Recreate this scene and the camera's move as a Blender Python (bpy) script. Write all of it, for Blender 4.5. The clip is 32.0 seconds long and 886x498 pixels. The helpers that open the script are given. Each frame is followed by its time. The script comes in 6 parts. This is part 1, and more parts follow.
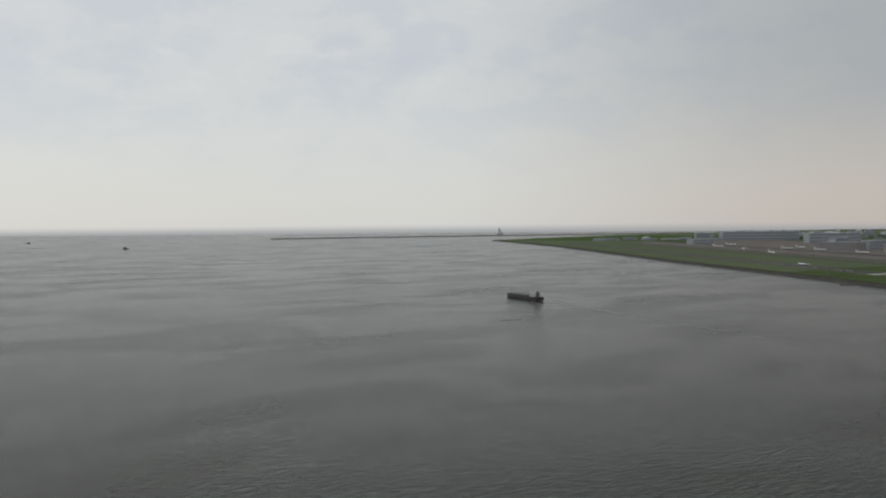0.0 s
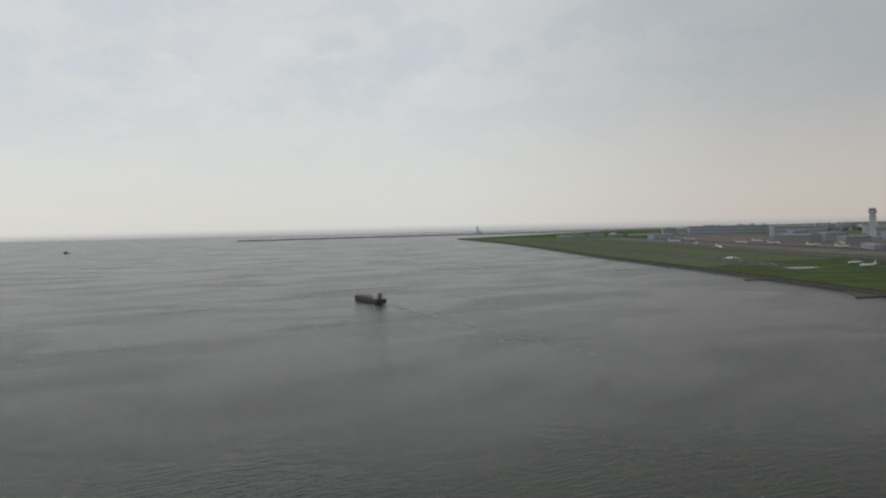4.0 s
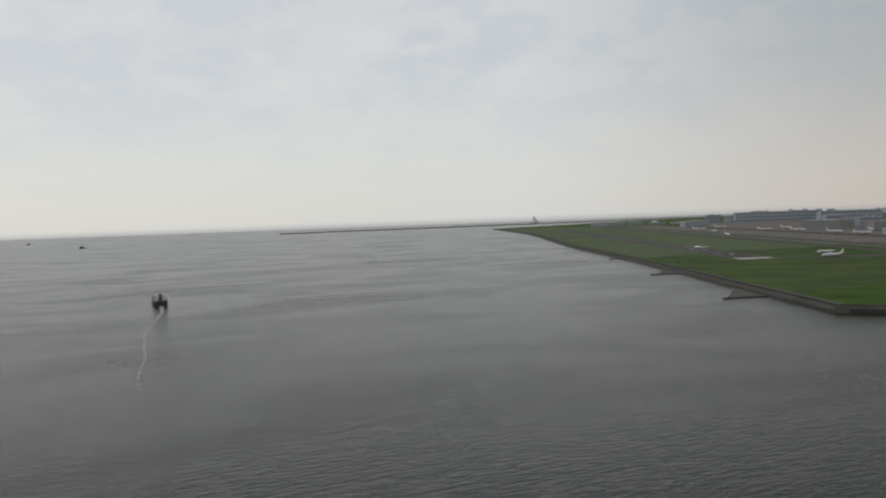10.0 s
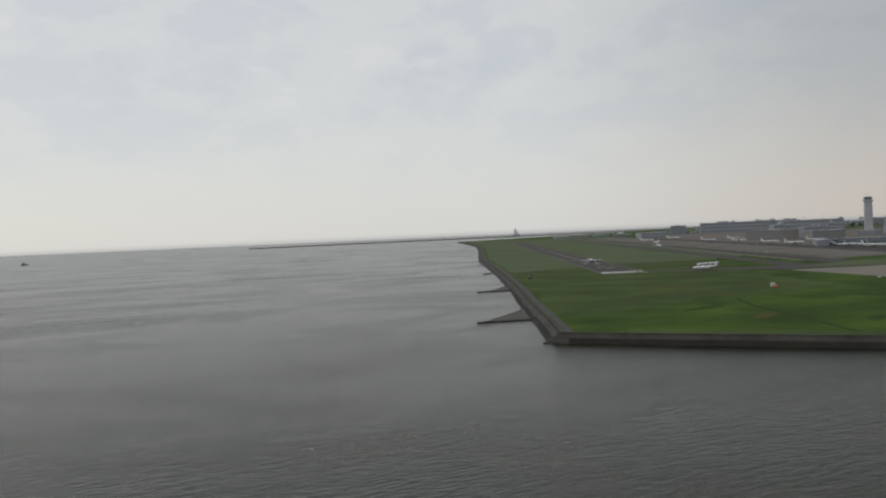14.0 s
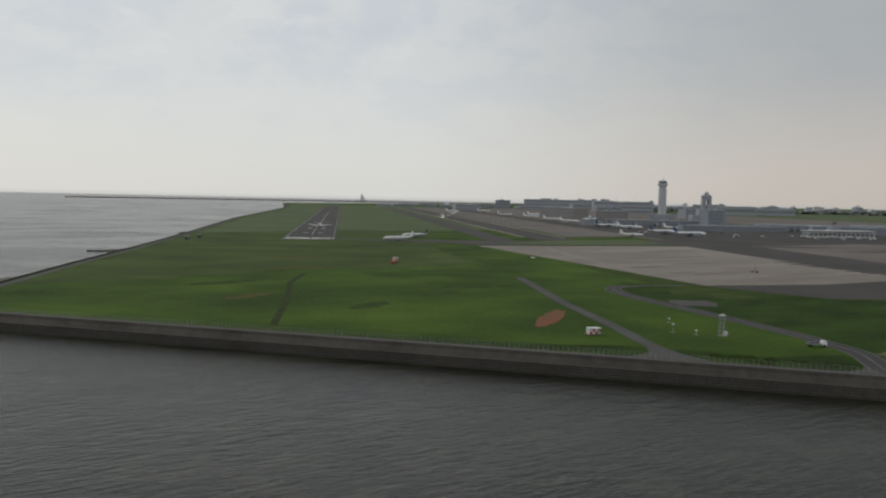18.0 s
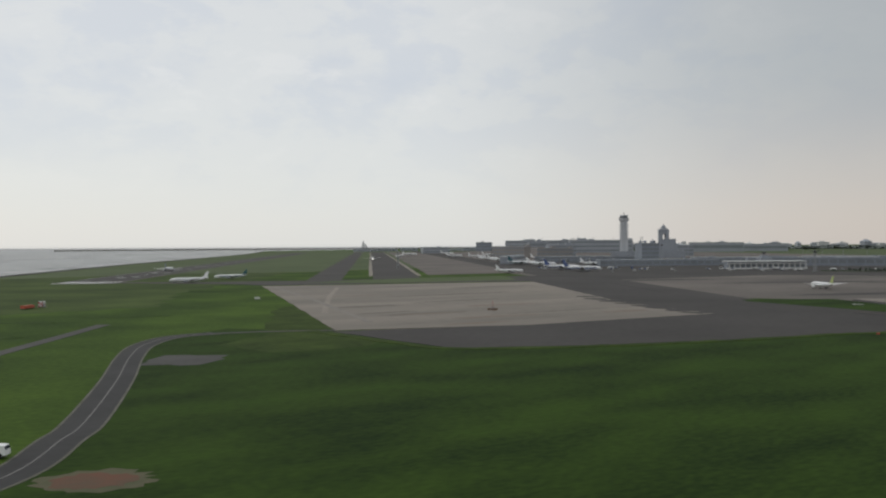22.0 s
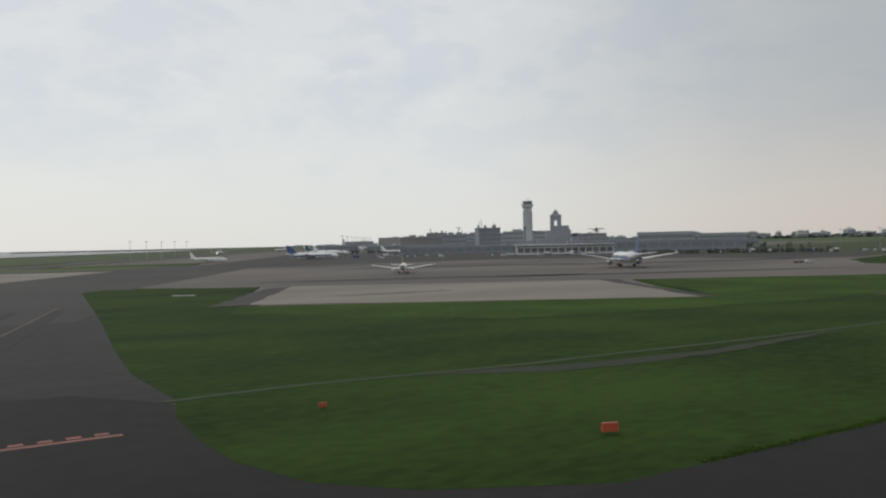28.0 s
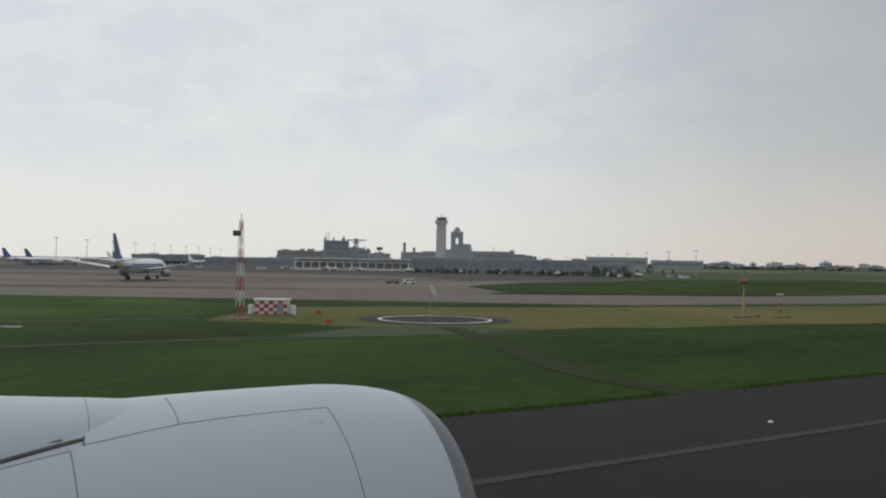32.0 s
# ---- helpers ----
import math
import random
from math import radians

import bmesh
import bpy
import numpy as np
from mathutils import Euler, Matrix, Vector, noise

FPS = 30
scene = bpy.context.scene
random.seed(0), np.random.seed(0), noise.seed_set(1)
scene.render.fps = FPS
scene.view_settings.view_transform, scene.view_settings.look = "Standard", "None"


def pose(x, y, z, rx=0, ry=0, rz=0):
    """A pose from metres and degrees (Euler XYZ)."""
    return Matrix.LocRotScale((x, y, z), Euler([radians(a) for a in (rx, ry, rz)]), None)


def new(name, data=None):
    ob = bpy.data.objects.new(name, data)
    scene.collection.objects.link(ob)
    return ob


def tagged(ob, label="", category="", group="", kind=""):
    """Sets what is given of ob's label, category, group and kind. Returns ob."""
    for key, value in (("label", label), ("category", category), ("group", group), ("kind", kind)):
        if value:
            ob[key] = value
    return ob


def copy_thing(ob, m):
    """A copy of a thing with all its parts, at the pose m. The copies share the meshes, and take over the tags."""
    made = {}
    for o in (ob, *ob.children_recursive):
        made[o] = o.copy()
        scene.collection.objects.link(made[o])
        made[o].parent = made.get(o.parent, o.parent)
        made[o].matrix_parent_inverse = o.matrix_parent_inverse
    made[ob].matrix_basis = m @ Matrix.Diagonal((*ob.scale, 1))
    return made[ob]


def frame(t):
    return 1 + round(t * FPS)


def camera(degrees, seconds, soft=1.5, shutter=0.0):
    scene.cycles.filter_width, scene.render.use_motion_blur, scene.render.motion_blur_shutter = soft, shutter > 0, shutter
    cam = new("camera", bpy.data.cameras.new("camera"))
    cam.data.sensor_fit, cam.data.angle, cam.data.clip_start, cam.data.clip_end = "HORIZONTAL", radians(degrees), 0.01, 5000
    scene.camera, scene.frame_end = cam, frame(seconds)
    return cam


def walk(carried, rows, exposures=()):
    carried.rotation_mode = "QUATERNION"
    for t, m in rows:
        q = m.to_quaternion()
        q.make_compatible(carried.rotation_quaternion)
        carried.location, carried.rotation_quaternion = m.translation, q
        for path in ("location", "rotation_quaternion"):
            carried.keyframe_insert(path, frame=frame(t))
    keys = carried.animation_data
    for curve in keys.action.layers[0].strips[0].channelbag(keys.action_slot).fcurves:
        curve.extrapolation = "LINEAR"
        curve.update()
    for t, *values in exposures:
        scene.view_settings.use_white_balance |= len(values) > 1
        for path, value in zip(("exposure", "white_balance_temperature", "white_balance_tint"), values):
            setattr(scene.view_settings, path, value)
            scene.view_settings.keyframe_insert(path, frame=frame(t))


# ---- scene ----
# The place is laid out at one to two: one unit is two metres, so that the fast approach keeps within the camera's pace.
cam = camera(54.04, 32.0, soft=2.2, shutter=0.0)
# seconds, place, yaw, pitch, roll
PATH = [
    (0, 78.91, 0.11, 52.72, -34.00, -1.69, -0.47),
    (0.5, 94.88, 0.10, 51.91, -33.63, -1.34, -1.17),
    (1, 110.97, 0.09, 51.06, -33.00, -2.33, -1.33),
    (1.5, 127.10, 0.07, 50.21, -32.31, -2.90, -2.85),
    (2, 143.22, 0.06, 49.39, -32.51, -2.90, -1.55),
    (2.5, 159.30, 0.05, 48.61, -32.97, -1.66, -2.90),
    (3, 175.30, 0.04, 47.87, -33.35, -2.24, -0.93),
    (3.5, 191.23, 0.02, 47.16, -34.25, -2.01, -0.97),
    (5.5, 254.01, -0.02, 44.52, -31.42, -0.05, -4.30),
    (6, 269.52, -0.03, 43.87, -30.15, 0.74, -4.42),
    (6.5, 284.98, -0.03, 43.23, -30.77, 0.20, -3.70),
    (7, 300.42, -0.04, 42.58, -30.80, -0.47, -2.80),
    (7.5, 315.86, -0.05, 41.94, -30.40, -1.65, -1.69),
    (8, 331.31, -0.06, 41.28, -29.97, -2.83, -0.75),
    (8.5, 346.79, -0.06, 40.62, -29.13, -3.27, -1.13),
    (9, 362.32, -0.07, 39.96, -28.86, -2.84, -0.95),
    (9.5, 377.93, -0.08, 39.29, -28.84, -2.51, -1.15),
    (10, 393.63, -0.08, 38.62, -28.21, -2.09, -2.07),
    (10.5, 409.42, -0.09, 37.94, -28.10, -1.95, -1.59),
    (11, 425.33, -0.09, 37.25, -27.70, -1.26, -2.48),
    (11.5, 441.36, -0.10, 36.55, -27.56, -0.88, -3.04),
    (12, 457.53, -0.10, 35.84, -27.40, -0.98, -3.09),
    (12.5, 473.82, -0.10, 35.13, -27.42, -1.09, -2.90),
    (13, 490.26, -0.11, 34.40, -27.67, -1.16, -2.76),
    (13.5, 506.83, -0.11, 33.65, -27.73, -1.36, -2.57),
    (15.5, 574.41, -0.11, 30.53, -29.19, -0.27, -2.24),
    (16, 591.59, -0.11, 29.72, -29.74, -0.45, -1.81),
    (16.5, 608.86, -0.11, 28.88, -30.90, -0.08, -1.64),
    (17, 626.21, -0.11, 28.04, -32.47, 0.33, -1.80),
    (17.5, 643.63, -0.11, 27.18, -34.26, -0.35, -0.30),
    (18, 661.10, -0.11, 26.31, -36.48, -3.47, 1.21),
    (18.5, 678.61, -0.11, 25.42, -35.84, -3.87, 0.01),
    (19, 696.13, -0.11, 24.53, -35.09, -3.56, -0.23),
    (19.5, 713.67, -0.10, 23.63, -34.76, -3.02, -0.06),
    (20, 731.20, -0.10, 22.71, -34.65, -3.10, 0.31),
    (20.5, 748.71, -0.10, 21.79, -34.55, -2.57, 0.18),
    (21, 766.19, -0.09, 20.86, -33.89, -1.90, 0.14),
    (21.5, 783.63, -0.09, 19.93, -33.91, -1.16, -0.14),
    (22, 801.01, -0.08, 18.99, -34.57, -0.39, -0.27),
    (22.5, 818.34, -0.08, 18.04, -34.22, -0.05, 0.36),
    (23, 835.61, -0.07, 17.10, -33.94, 0.50, 0.35),
    (23.5, 852.81, -0.06, 16.15, -34.33, 1.38, 1.09),
    (24, 869.94, -0.06, 15.21, -34.04, 1.02, 0.96),
    (24.5, 887.00, -0.05, 14.27, -33.95, 0.99, 0.80),
    (26.5, 954.68, -0.02, 10.67, -32.86, 1.13, -0.29),
    (27, 971.49, -0.01, 9.83, -33.89, -1.04, 0.45),
    (27.5, 988.29, 0.00, 9.04, -33.74, -0.77, -0.61),
    (28, 1005.07, 0.01, 8.29, -33.17, -0.49, -1.16),
    (28.5, 1021.87, 0.02, 7.59, -33.51, -0.16, -1.74),
    (29, 1038.67, 0.04, 6.95, -33.97, 0.15, -0.42),
    (29.5, 1055.52, 0.05, 6.37, -33.60, -0.17, -0.30),
    (30, 1072.40, 0.06, 5.86, -33.58, -0.09, 0.81),
    (30.5, 1089.33, 0.07, 5.41, -32.53, -0.20, 0.55),
    (31, 1106.32, 0.09, 5.05, -32.82, -0.13, 1.14),
    (31.5, 1123.37, 0.10, 4.76, -32.86, 0.60, 1.20),
    (32, 1140.48, 0.11, 4.58, -32.79, 0.87, 0.97),
]
walk(cam, [(t, pose(x, y, z, 90 + p, 0, w) @ pose(0, 0, 0, 0, 0, r)) for t, x, y, z, w, p, r in PATH],
     [(0, -0.25, 6480, 10), (9, -0.23, 6490, 10), (13, -0.23, 6500, 10), (15.5, -0.27, 6500, 10), (17, -0.28, 6500, 10), (18.1, -0.20, 6500, 10), (18.8, -0.02, 6500, 10), (20, 0.02, 6480, 10), (21, -0.01, 6470, 10), (22, -0.09, 6460, 10), (27, -0.10, 6460, 10), (32, -0.08, 6460, 10)])

# ---- world and sun: a bright, hazy overcast ----
SUN_AZ, SUN_EL = radians(105), radians(42)
world = bpy.data.worlds.new("sky")
scene.world = world
world.use_nodes = True


def build_world():
    nt = world.node_tree
    nt.nodes.clear()
    n, ln = nt.nodes.new, nt.links.new

    def val(op, a, b=None, c=None):
        m = n("ShaderNodeMath")
        m.operation = op
        for i, v in enumerate((a, b, c)):
            if v is None:
                continue
            if isinstance(v, (int, float)):
                m.inputs[i].default_value = v
            else:
                ln(v, m.inputs[i])
        return m.outputs[0]

    def mix(f, a, b):
        m = n("ShaderNodeMix")
        m.data_type = "RGBA"
        for i, v in ((0, f), (6, a), (7, b)):
            if isinstance(v, (int, float)):
                m.inputs[i].default_value = v
            elif isinstance(v, tuple):
                m.inputs[i].default_value = (*v, 1)
            else:
                ln(v, m.inputs[i])
        return m.outputs[2]

    tc = n("ShaderNodeTexCoord").outputs["Generated"]
    sep = n("ShaderNodeSeparateXYZ")
    ln(tc, sep.inputs[0])
    x, y, z = sep.outputs
    sky = n("ShaderNodeTexSky")
    sky.sky_type, sky.sun_disc = "NISHITA", False
    sky.sun_elevation, sky.sun_rotation = SUN_EL, radians(90) - SUN_AZ
    up = val("MAXIMUM", z, 0.0)
    # the cloud sheet
    comb = n("ShaderNodeMapping")
    ln(tc, comb.inputs[0])
    comb.inputs["Location"].default_value = (2.97, 0.48, 1.7)
    comb.inputs["Scale"].default_value = (1.0, 1.0, 2.0)

    def cloud(scale, detail, rough, dist):
        t = n("ShaderNodeTexNoise")
        ln(comb.outputs[0], t.inputs["Vector"])
        for k, v in (("Scale", scale), ("Detail", detail), ("Roughness", rough), ("Distortion", dist)):
            t.inputs[k].default_value = v
        return t.outputs["Fac"]

    def ramp(v, lo, hi):
        m = n("ShaderNodeMapRange")
        m.interpolation_type = "SMOOTHSTEP"
        ln(v, m.inputs["Value"])
        m.inputs["From Min"].default_value, m.inputs["From Max"].default_value = lo, hi
        return m.outputs["Result"]

    big, small = cloud(4.6, 6, 0.52, 0.15), cloud(9.0, 7, 0.6, 0.15)
    grey = ramp(big, 0.5, 0.7)
    base = mix(grey, (0.690, 0.700, 0.690), (0.60, 0.628, 0.665))
    base = mix(val("MULTIPLY", ramp(small, 0.47, 0.60), 0.55), base, (0.585, 0.618, 0.665))
    base = mix(val("MULTIPLY", ramp(small, 0.44, 0.34), 0.6), base, (0.745, 0.745, 0.725))
    # a darker bank of cloud ahead; the cabin window's darkening is painted into it
    side = n("ShaderNodeVectorMath")
    side.operation = "DOT_PRODUCT"
    ln(tc, side.inputs[0])
    side.inputs[1].default_value = (math.cos(radians(5)), math.sin(radians(5)), 0.1)
    bank = ramp(side.outputs["Value"], 0.6, 0.97)
    base = mix(bank, base, mix(0.78, base, (0.33, 0.35, 0.355)))
    haze = mix(bank, (0.705, 0.712, 0.695), (0.57, 0.515, 0.47))
    near = ramp(up, 0.0, 0.2)
    base = mix(near, haze, base)
    lift = n("ShaderNodeMix")
    lift.data_type, lift.blend_type = "RGBA", "ADD"
    lift.inputs[0].default_value = 0.012
    ln(base, lift.inputs[6])
    ln(sky.outputs[0], lift.inputs[7])
    # below the rim the far water goes on in the same haze
    low = ramp(z, -0.012, 0.0)
    colour = mix(low, (0.40, 0.415, 0.435), lift.outputs[2])
    bg = n("ShaderNodeBackground")
    ln(colour, bg.inputs[0])
    bg.inputs[1].default_value = 1.0
    out = n("ShaderNodeOutputWorld")
    ln(bg.outputs[0], out.inputs[0])


build_world()
sun = new("sun", bpy.data.lights.new("sun", "SUN"))
sun.data.energy, sun.data.angle, sun.data.color = 0.7, radians(16), (1.0, 0.97, 0.92)
sun.rotation_euler = Vector((-math.cos(SUN_AZ) * math.cos(SUN_EL), -math.sin(SUN_AZ) * math.cos(SUN_EL), -math.sin(SUN_EL))).to_track_quat("-Z", "Y").to_euler()

# ---- materials ----


def material(name, colour, second=None, rough=0.8, metal=0.0, scale=1.0, blotch=None, amount=0.6, bump=0.0, bump_scale=None, stretch=(1, 1, 1), vary=0.0, spec=0.4, tint=None):
    """A surface with grain and blotches between two colours."""
    m = bpy.data.materials.new(name)
    m.use_nodes = True
    nt = m.node_tree
    n, ln = nt.nodes.new, nt.links.new
    b = nt.nodes["Principled BSDF"]
    b.inputs["Roughness"].default_value, b.inputs["Metallic"].default_value = rough, metal
    b.inputs["Specular IOR Level"].default_value = spec
    if tint:
        b.inputs["Specular Tint"].default_value = (*tint, 1)
    second = second or tuple(c * 0.75 for c in colour)
    tc = n("ShaderNodeTexCoord")
    mp = n("ShaderNodeMapping")
    mp.inputs["Scale"].default_value = stretch
    ln(tc.outputs["Object"], mp.inputs[0])

    def noise_at(s, d):
        t = n("ShaderNodeTexNoise")
        t.inputs["Scale"].default_value, t.inputs["Detail"].default_value = s, d
        ln(mp.outputs[0], t.inputs["Vector"])
        return t.outputs["Fac"]

    fine, broad = noise_at(scale, 6), noise_at(blotch or scale * 0.07, 4)
    r = n("ShaderNodeMapRange")
    r.inputs["From Min"].default_value, r.inputs["From Max"].default_value = 0.35, 0.68
    add = n("ShaderNodeMath")
    add.operation = "MULTIPLY_ADD"
    ln(fine, add.inputs[0])
    add.inputs[1].default_value = 1 - amount
    mul = n("ShaderNodeMath")
    mul.operation = "MULTIPLY"
    ln(broad, mul.inputs[0])
    mul.inputs[1].default_value = amount
    ln(mul.outputs[0], add.inputs[2])
    ln(add.outputs[0], r.inputs["Value"])
    mx = n("ShaderNodeMix")
    mx.data_type = "RGBA"
    ln(r.outputs[0], mx.inputs[0])
    mx.inputs[6].default_value, mx.inputs[7].default_value = (*colour, 1), (*second, 1)
    last = mx.outputs[2]
    if vary:
        oi = n("ShaderNodeObjectInfo")
        hs = n("ShaderNodeHueSaturation")
        v = n("ShaderNodeMapRange")
        v.inputs["To Min"].default_value, v.inputs["To Max"].default_value = 1 - vary, 1 + vary
        ln(oi.outputs["Random"], v.inputs["Value"])
        ln(v.outputs[0], hs.inputs["Value"])
        ln(last, hs.inputs["Color"])
        last = hs.outputs[0]
    ln(last, b.inputs["Base Color"])
    if bump:
        bp = n("ShaderNodeBump")
        bp.inputs["Strength"].default_value = bump
        ln(noise_at(bump_scale or scale * 2, 4), bp.inputs["Height"])
        ln(bp.outputs[0], b.inputs["Normal"])
    return m


def water_material():
    m = bpy.data.materials.new("sea_water")
    m.use_nodes = True
    nt = m.node_tree
    n, ln = nt.nodes.new, nt.links.new
    b = nt.nodes["Principled BSDF"]
    b.inputs["IOR"].default_value = 1.33
    b.inputs["Specular IOR Level"].default_value = 0.21
    b.inputs["Specular Tint"].default_value = (0.98, 1.0, 0.965, 1)
    tc = n("ShaderNodeTexCoord")

    def noise_at(s, d, rot=0.0, st=(1, 1, 1), dist=0.0):
        mp = n("ShaderNodeMapping")
        mp.inputs["Scale"].default_value = st
        mp.inputs["Rotation"].default_value = (0, 0, radians(rot))
        ln(tc.outputs["Object"], mp.inputs[0])
        t = n("ShaderNodeTexNoise")
        t.inputs["Scale"].default_value, t.inputs["Detail"].default_value, t.inputs["Distortion"].default_value = s, d, dist
        ln(mp.outputs[0], t.inputs["Vector"])
        return t.outputs["Fac"]

    def ramp(v, lo, hi, a, c):
        r = n("ShaderNodeMapRange")
        r.interpolation_type = "SMOOTHSTEP"
        ln(v, r.inputs["Value"])
        for k, w in zip(("From Min", "From Max", "To Min", "To Max"), (lo, hi, a, c)):
            r.inputs[k].default_value = w
        return r.outputs[0]

    streak = noise_at(0.009, 8, 35, (1, 1.7, 1), 0.8)
    mx = n("ShaderNodeMix")
    mx.data_type = "RGBA"
    ln(ramp(streak, 0.42, 0.66, 0, 1), mx.inputs[0])
    mx.inputs[6].default_value, mx.inputs[7].default_value = (0.0085, 0.0095, 0.0058, 1), (0.016, 0.0165, 0.0105, 1)
    silt = n("ShaderNodeMix")
    silt.data_type = "RGBA"
    ln(ramp(noise_at(0.085, 7, 20, (1, 1.5, 1), 1.2), 0.46, 0.68, 0, 1), silt.inputs[0])
    ln(mx.outputs[2], silt.inputs[6])
    silt.inputs[7].default_value = (0.024, 0.0250, 0.0145, 1)
    ln(silt.outputs[2], b.inputs["Base Color"])
    ln(ramp(streak, 0.4, 0.7, 0.20, 0.28), b.inputs["Roughness"])
    prev = None
    for s, d, st, rot, dist, h in ((0.30, 3, (0.8, 2.4, 1), 12, 0.3, 0.75), (0.62, 4, (0.9, 2.1, 1), 34, 0.3, 0.85), (1.9, 3, (1, 1.6, 1), 12, 0.2, 0.5)):
        bp = n("ShaderNodeBump")
        bp.inputs["Strength"].default_value, bp.inputs["Distance"].default_value = h, 1.2 / (s * 10) ** 0.5 * 0.35
        ln(noise_at(s, d, rot, st, 0.3), bp.inputs["Height"])
        if prev:
            ln(prev, bp.inputs["Normal"])
        prev = bp.outputs[0]
    ln(prev, b.inputs["Normal"])
    return m


WATER = water_material()
GRASS = material("mown_grass", (0.064, 0.110, 0.0135), (0.012, 0.029, 0.005), 0.95, scale=0.9, blotch=0.028, amount=0.7, bump=0.6, bump_scale=2.5, spec=0.08)
GRASS_DARK = material("dark_grass", (0.0345, 0.066, 0.0082), (0.0072, 0.018, 0.0033), 0.95, scale=1.3, blotch=0.07, amount=0.62, bump=0.6, bump_scale=2.2, stretch=(0.6, 1.1, 1), spec=0.08)
# Less saturated grass for the bay side; the haze is in its colour.
GRASS_BAY = material("haze_dulled_shore_grass", (0.066, 0.096, 0.026), (0.028, 0.044, 0.013), 0.95, scale=0.7, blotch=0.03, amount=0.7, bump=0.5, bump_scale=2.4, spec=0.08)
GRASS_DRY = material("dry_grass", (0.14, 0.120, 0.042), (0.050, 0.072, 0.018), 0.95, scale=0.8, blotch=0.05, bump=0.4, spec=0.1)
# Far grass paled and greyed: distance haze is mixed into its colour.
GRASS_FAR = material("haze_dulled_grass", (0.094, 0.118, 0.056), (0.060, 0.080, 0.040), 0.95, scale=0.2, blotch=0.012, spec=0.1)
ASPHALT = material("runway_asphalt", (0.023, 0.0225, 0.021), (0.0135, 0.013, 0.0125), 0.9, scale=0.8, blotch=0.03, bump=0.15, bump_scale=8, spec=0.15)
ASPHALT_OLD = material("worn_taxiway_asphalt", (0.058, 0.053, 0.049), (0.034, 0.031, 0.029), 0.85, scale=0.5, blotch=0.025, bump=0.1, bump_scale=6, spec=0.2)
ASPHALT_EDGE = material("shoulder_asphalt", (0.030, 0.0285, 0.027), (0.018, 0.017, 0.016), 0.9, scale=0.7, blotch=0.06, bump=0.12, bump_scale=7, spec=0.12)
ASPHALT_MID = material("resurfaced_taxiway_asphalt", (0.044, 0.041, 0.038), (0.025, 0.023, 0.022), 0.87, scale=0.6, blotch=0.05, bump=0.1, bump_scale=6, spec=0.16)
ROAD = material("service_road_asphalt", (0.080, 0.077, 0.073), (0.052, 0.050, 0.048), 0.9, scale=0.9, blotch=0.06, spec=0.2)
CONCRETE = material("apron_concrete", (0.238, 0.211, 0.178), (0.146, 0.131, 0.112), 0.9, scale=0.35, blotch=0.022, amount=0.7, bump=0.08, stretch=(0.45, 2.0, 1), spec=0.2)
CONCRETE_STAIN = material("rubber_stained_concrete", (0.118, 0.105, 0.090), (0.155, 0.137, 0.116), 0.9, scale=0.5, blotch=0.05, stretch=(0.4, 1.8, 1), spec=0.2)
CONCRETE_RUST = material("rust_stained_concrete", (0.165, 0.125, 0.098), (0.185, 0.155, 0.128), 0.9, scale=0.5, blotch=0.06, stretch=(0.5, 1.7, 1), spec=0.2)
CONCRETE_PALE = material("scoured_pale_concrete", (0.262, 0.233, 0.198), (0.185, 0.164, 0.139), 0.9, scale=0.5, blotch=0.08, spec=0.2)
CONCRETE_B = material("stained_apron_concrete", (0.152, 0.134, 0.118), (0.088, 0.078, 0.071), 0.9, scale=0.3, blotch=0.014, amount=0.75, stretch=(1, 1.8, 1), spec=0.2)
JOINT = material("joint_filler", (0.15, 0.135, 0.115), rough=0.9)
SEAWALL = material("weathered_seawall_concrete", (0.076, 0.069, 0.057), (0.038, 0.034, 0.029), 0.92, scale=0.6, blotch=0.09, bump=0.4)
EMBANK = material("pale_paved_embankment", (0.074, 0.071, 0.062), (0.044, 0.042, 0.037), 0.9, scale=0.7, blotch=0.08, bump=0.3, spec=0.2)
STONE = material("wet_armour_stone", (0.088, 0.083, 0.072), (0.046, 0.043, 0.037), 0.85, scale=0.9, blotch=0.2, bump=0.5, vary=0.2)
BLOCK_STONE = material("worn_wave_block_concrete", (0.067, 0.061, 0.052), (0.040, 0.037, 0.031), 0.9, scale=0.9, blotch=0.2, bump=0.4, vary=0.2)
SAND = material("wet_sand", (0.062, 0.059, 0.046), (0.040, 0.038, 0.030), 0.8, scale=0.5, blotch=0.05)
PAINT = material("runway_paint", (0.72, 0.72, 0.69), (0.45, 0.45, 0.43), 0.7, scale=0.6, blotch=0.2)
PAINT_PANEL = material("worn_panel_paint", (0.47, 0.38, 0.36), (0.28, 0.20, 0.185), 0.75, scale=1.8, blotch=0.5)
PAINT_WORN = material("worn_line_paint", (0.21, 0.185, 0.155), (0.11, 0.10, 0.09), 0.8, scale=1.2, blotch=0.3)
PAINT_FAINT = material("faded_line_paint", (0.0275, 0.0268, 0.0255), (0.0175, 0.017, 0.0165), 0.85, scale=1.2, blotch=0.25)
TRACK = material("overgrown_track", (0.034, 0.045, 0.017), (0.020, 0.032, 0.009), 0.95, scale=0.8, blotch=0.15)
TRACK_DARK = material("overgrown_tarmac", (0.034, 0.050, 0.014), (0.023, 0.031, 0.012), 0.95, scale=0.9, blotch=0.2, spec=0.08)
DARK_STRIP = material("dark_strip_grass", (0.020, 0.027, 0.011), (0.011, 0.016, 0.006), 0.95, scale=1.2, blotch=0.2)
